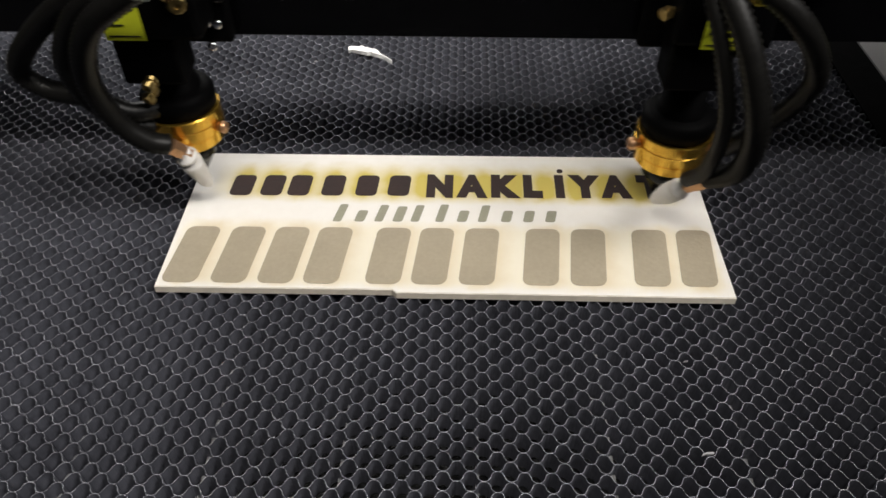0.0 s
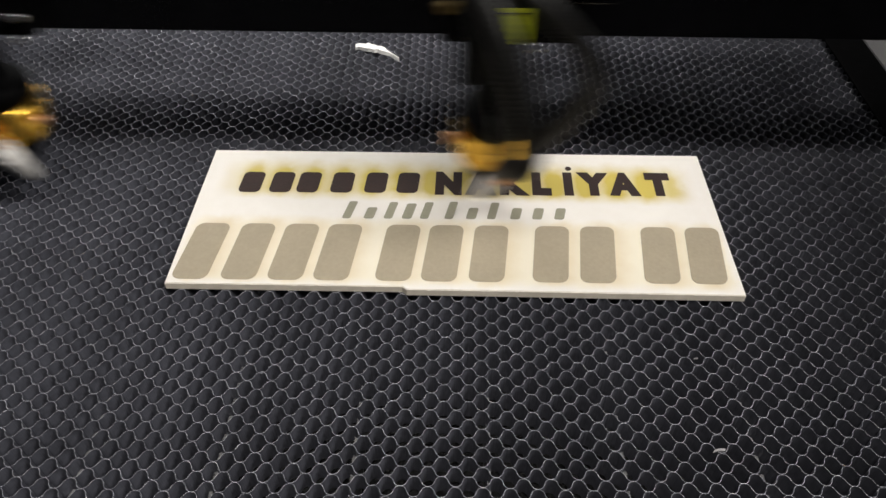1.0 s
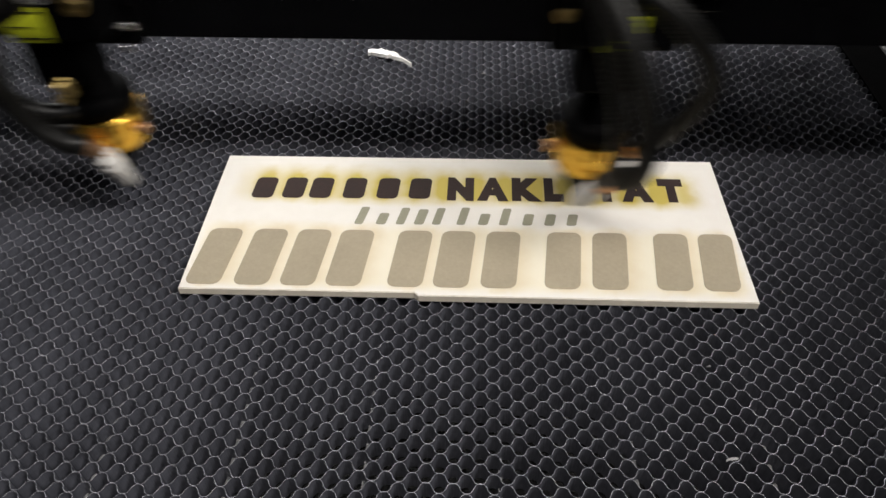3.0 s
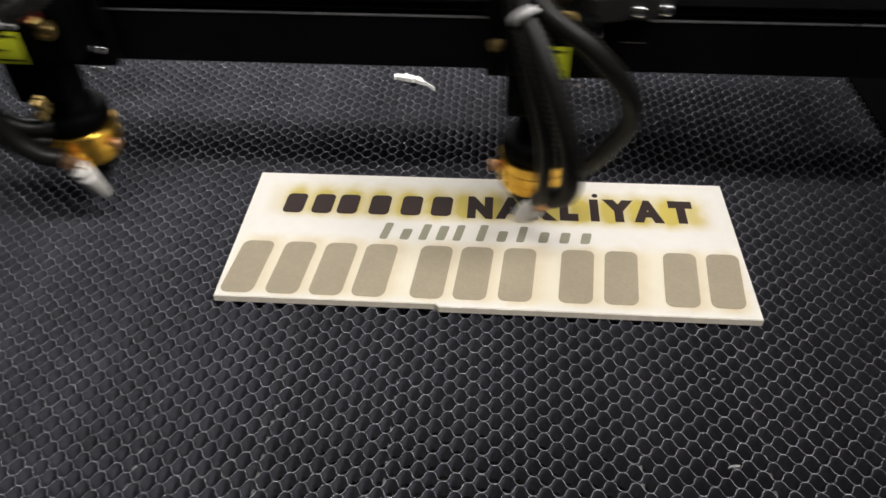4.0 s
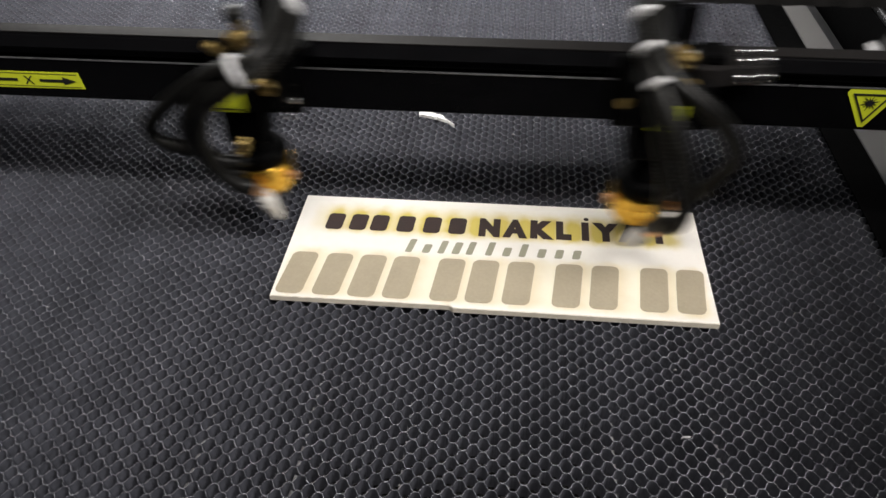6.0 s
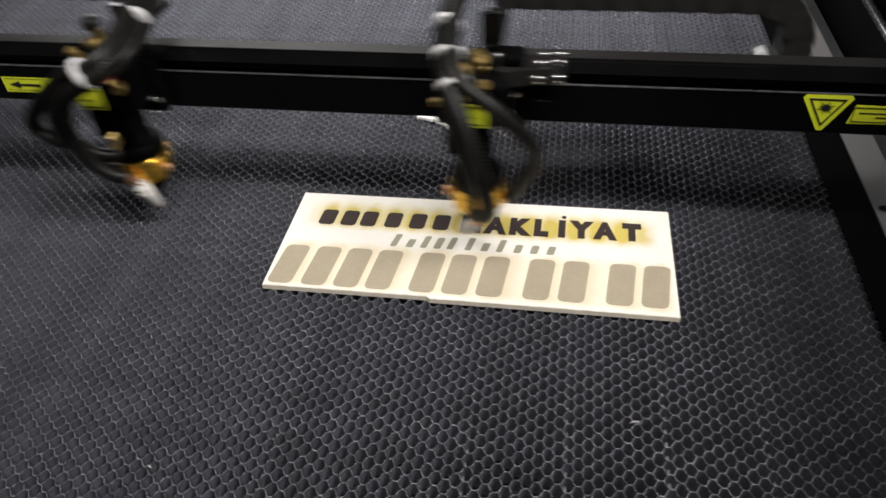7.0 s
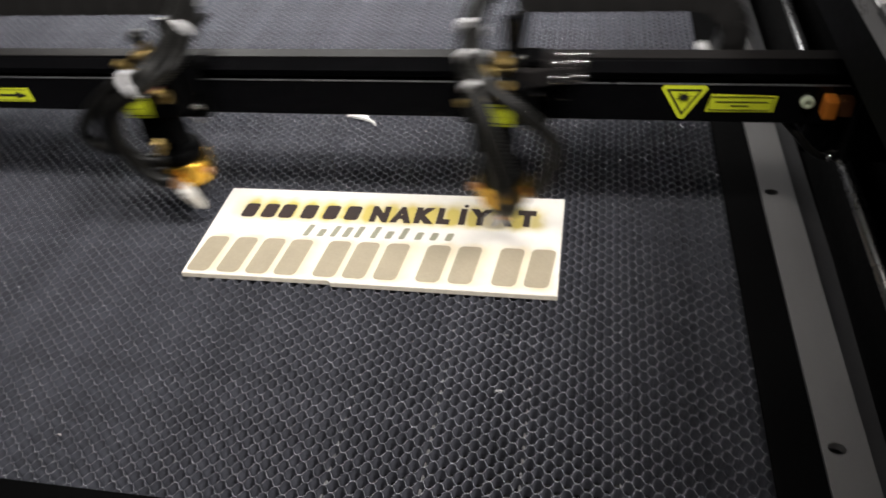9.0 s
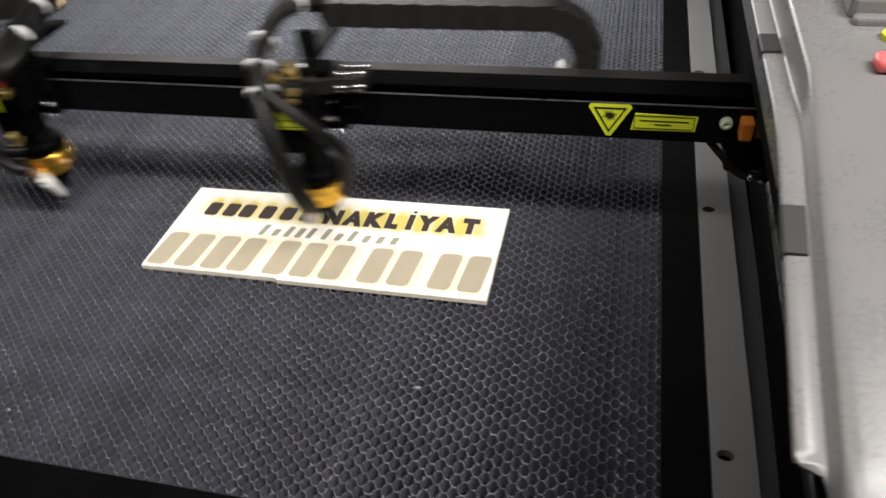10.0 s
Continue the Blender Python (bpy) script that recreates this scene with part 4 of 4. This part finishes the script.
# ---- what moves ----
TRAVEL = {0.0: 0.1240, 0.0334: 0.1130, 0.1: 0.021, 0.2: -0.0056, 0.3: -0.0407, 0.4: -0.078, 0.5: -0.114, 0.6: -0.138, 0.7: -0.139, 0.8: -0.0469, 0.9: -0.0234, 1.0: 0.0200, 1.1: 0.0656, 1.2: 0.109, 1.3: 0.1415, 1.4: 0.1065, 1.5: 0.0690, 1.6: 0.0212, 1.7: -0.0033, 1.8: -0.0491, 1.9: -0.0877, 2.0: -0.1280, 2.1: -0.1199, 2.2: -0.0878, 2.3: -0.049, 2.4: -0.01, 2.5: 0.029, 2.6: 0.068, 2.7: 0.106, 2.8: 0.1305, 2.9: 0.106, 3.0: 0.067, 3.1: 0.028, 3.2: -0.011, 3.3: -0.0497, 3.4: -0.0844, 3.5: -0.1191, 3.6: -0.139, 3.7: -0.134, 3.8: -0.0518, 3.9: -0.0178, 4.0: 0.0265, 4.1: 0.0328, 4.2: 0.098, 4.3: 0.112, 4.4: 0.131, 4.5: 0.0761, 4.6: 0.0551, 4.7: -0.0106, 4.8: -0.0335, 4.9: -0.0691, 5.0: -0.1140, 5.1: -0.1355, 5.2: -0.1039, 5.3: -0.0662, 5.4: -0.035, 5.5: 0.0041, 5.6: 0.0389, 5.7: 0.0765, 5.8: 0.112, 5.9: 0.1305, 6.0: 0.1, 6.1: 0.061, 6.2: 0.022, 6.3: -0.017, 6.4: -0.056, 6.5: -0.095, 6.6: -0.126, 6.7: -0.112, 6.8: -0.0767, 6.9: -0.0393, 7.0: 0.0024, 7.1: 0.0382, 7.2: 0.078, 7.3: 0.1147, 7.4: 0.1330, 7.5: 0.0985, 7.6: 0.0473, 7.7: 0.0133, 7.8: -0.0208, 7.9: -0.0547, 8.0: -0.0984, 8.1: -0.1267, 8.2: -0.1161, 8.3: -0.073, 8.4: -0.0349, 8.5: -0.0049, 8.6: 0.0242, 8.7: 0.0708, 8.8: 0.1082, 8.9: 0.1315, 9.0: 0.1030, 9.1: 0.0595, 9.2: 0.0181, 9.3: -0.0203, 9.4: -0.0623, 9.5: -0.1020, 9.6: -0.1380, 9.7: -0.1335, 9.8: -0.0900, 9.9: -0.0480, 10.0: -0.0060}
SPACING = 0.2590


def chain_pose(d, run):
    """The pose d metres along a chain from its moving end: upper run, bend, lower run."""
    arc = math.pi * RADIUS
    if d < run:
        x, zz, a = d, 0.0, 0.0
    elif d < run + arc:
        q = (d - run) / RADIUS
        x, zz, a = run + RADIUS * math.sin(q), -RADIUS + RADIUS * math.cos(q), q
    else:
        x, zz, a = run - (d - run - arc), -2 * RADIUS, math.pi
    return x, zz, a


def move_chain(chain, rows, flip):
    ch, links, white = chain
    paths = [[] for _ in links]
    tail = []
    for t, xh in rows:
        upper = 0.170 - 0.5 * xh if flip > 0 else 0.330 - 0.5 * xh
        start = xh + 0.010
        for k in range(len(links)):
            x, zz, a = chain_pose(LINK * (k + 0.5), upper)
            if flip < 0:
                m = pose(xh - SPACING + 0.010 - x, 0.1365, 0.1745 + zz, 0, -math.degrees(a), 0)
            else:
                m = pose(start + x, 0.1365, 0.1745 + zz, 0, math.degrees(a), 0)
            paths[k].append((t, m))
        bx = start + upper + RADIUS - 0.020 if flip > 0 else xh - SPACING + 0.010 - (upper + RADIUS - 0.020)
        tail.append((t, pose(bx, 0.1365, 0.1325, 0, flip * 60, 0)))
    for o, p in zip(links, paths):
        o.parent = ch
        walk(o, p)
    if white is not None:
        walk(white, tail)


def motions():
    rows = sorted(TRAVEL.items())
    walk(HEAD_R, [(t, pose(x, 0.068, 0)) for t, x in rows])
    walk(HEAD_L, [(t, pose(x - SPACING, 0.068, 0)) for t, x in rows])
    move_chain(CHAIN_R, rows, 1)
    # the other chain trails the other way: its bend also goes half as far as its head
    move_chain(CHAIN_L, rows, -1)


motions()
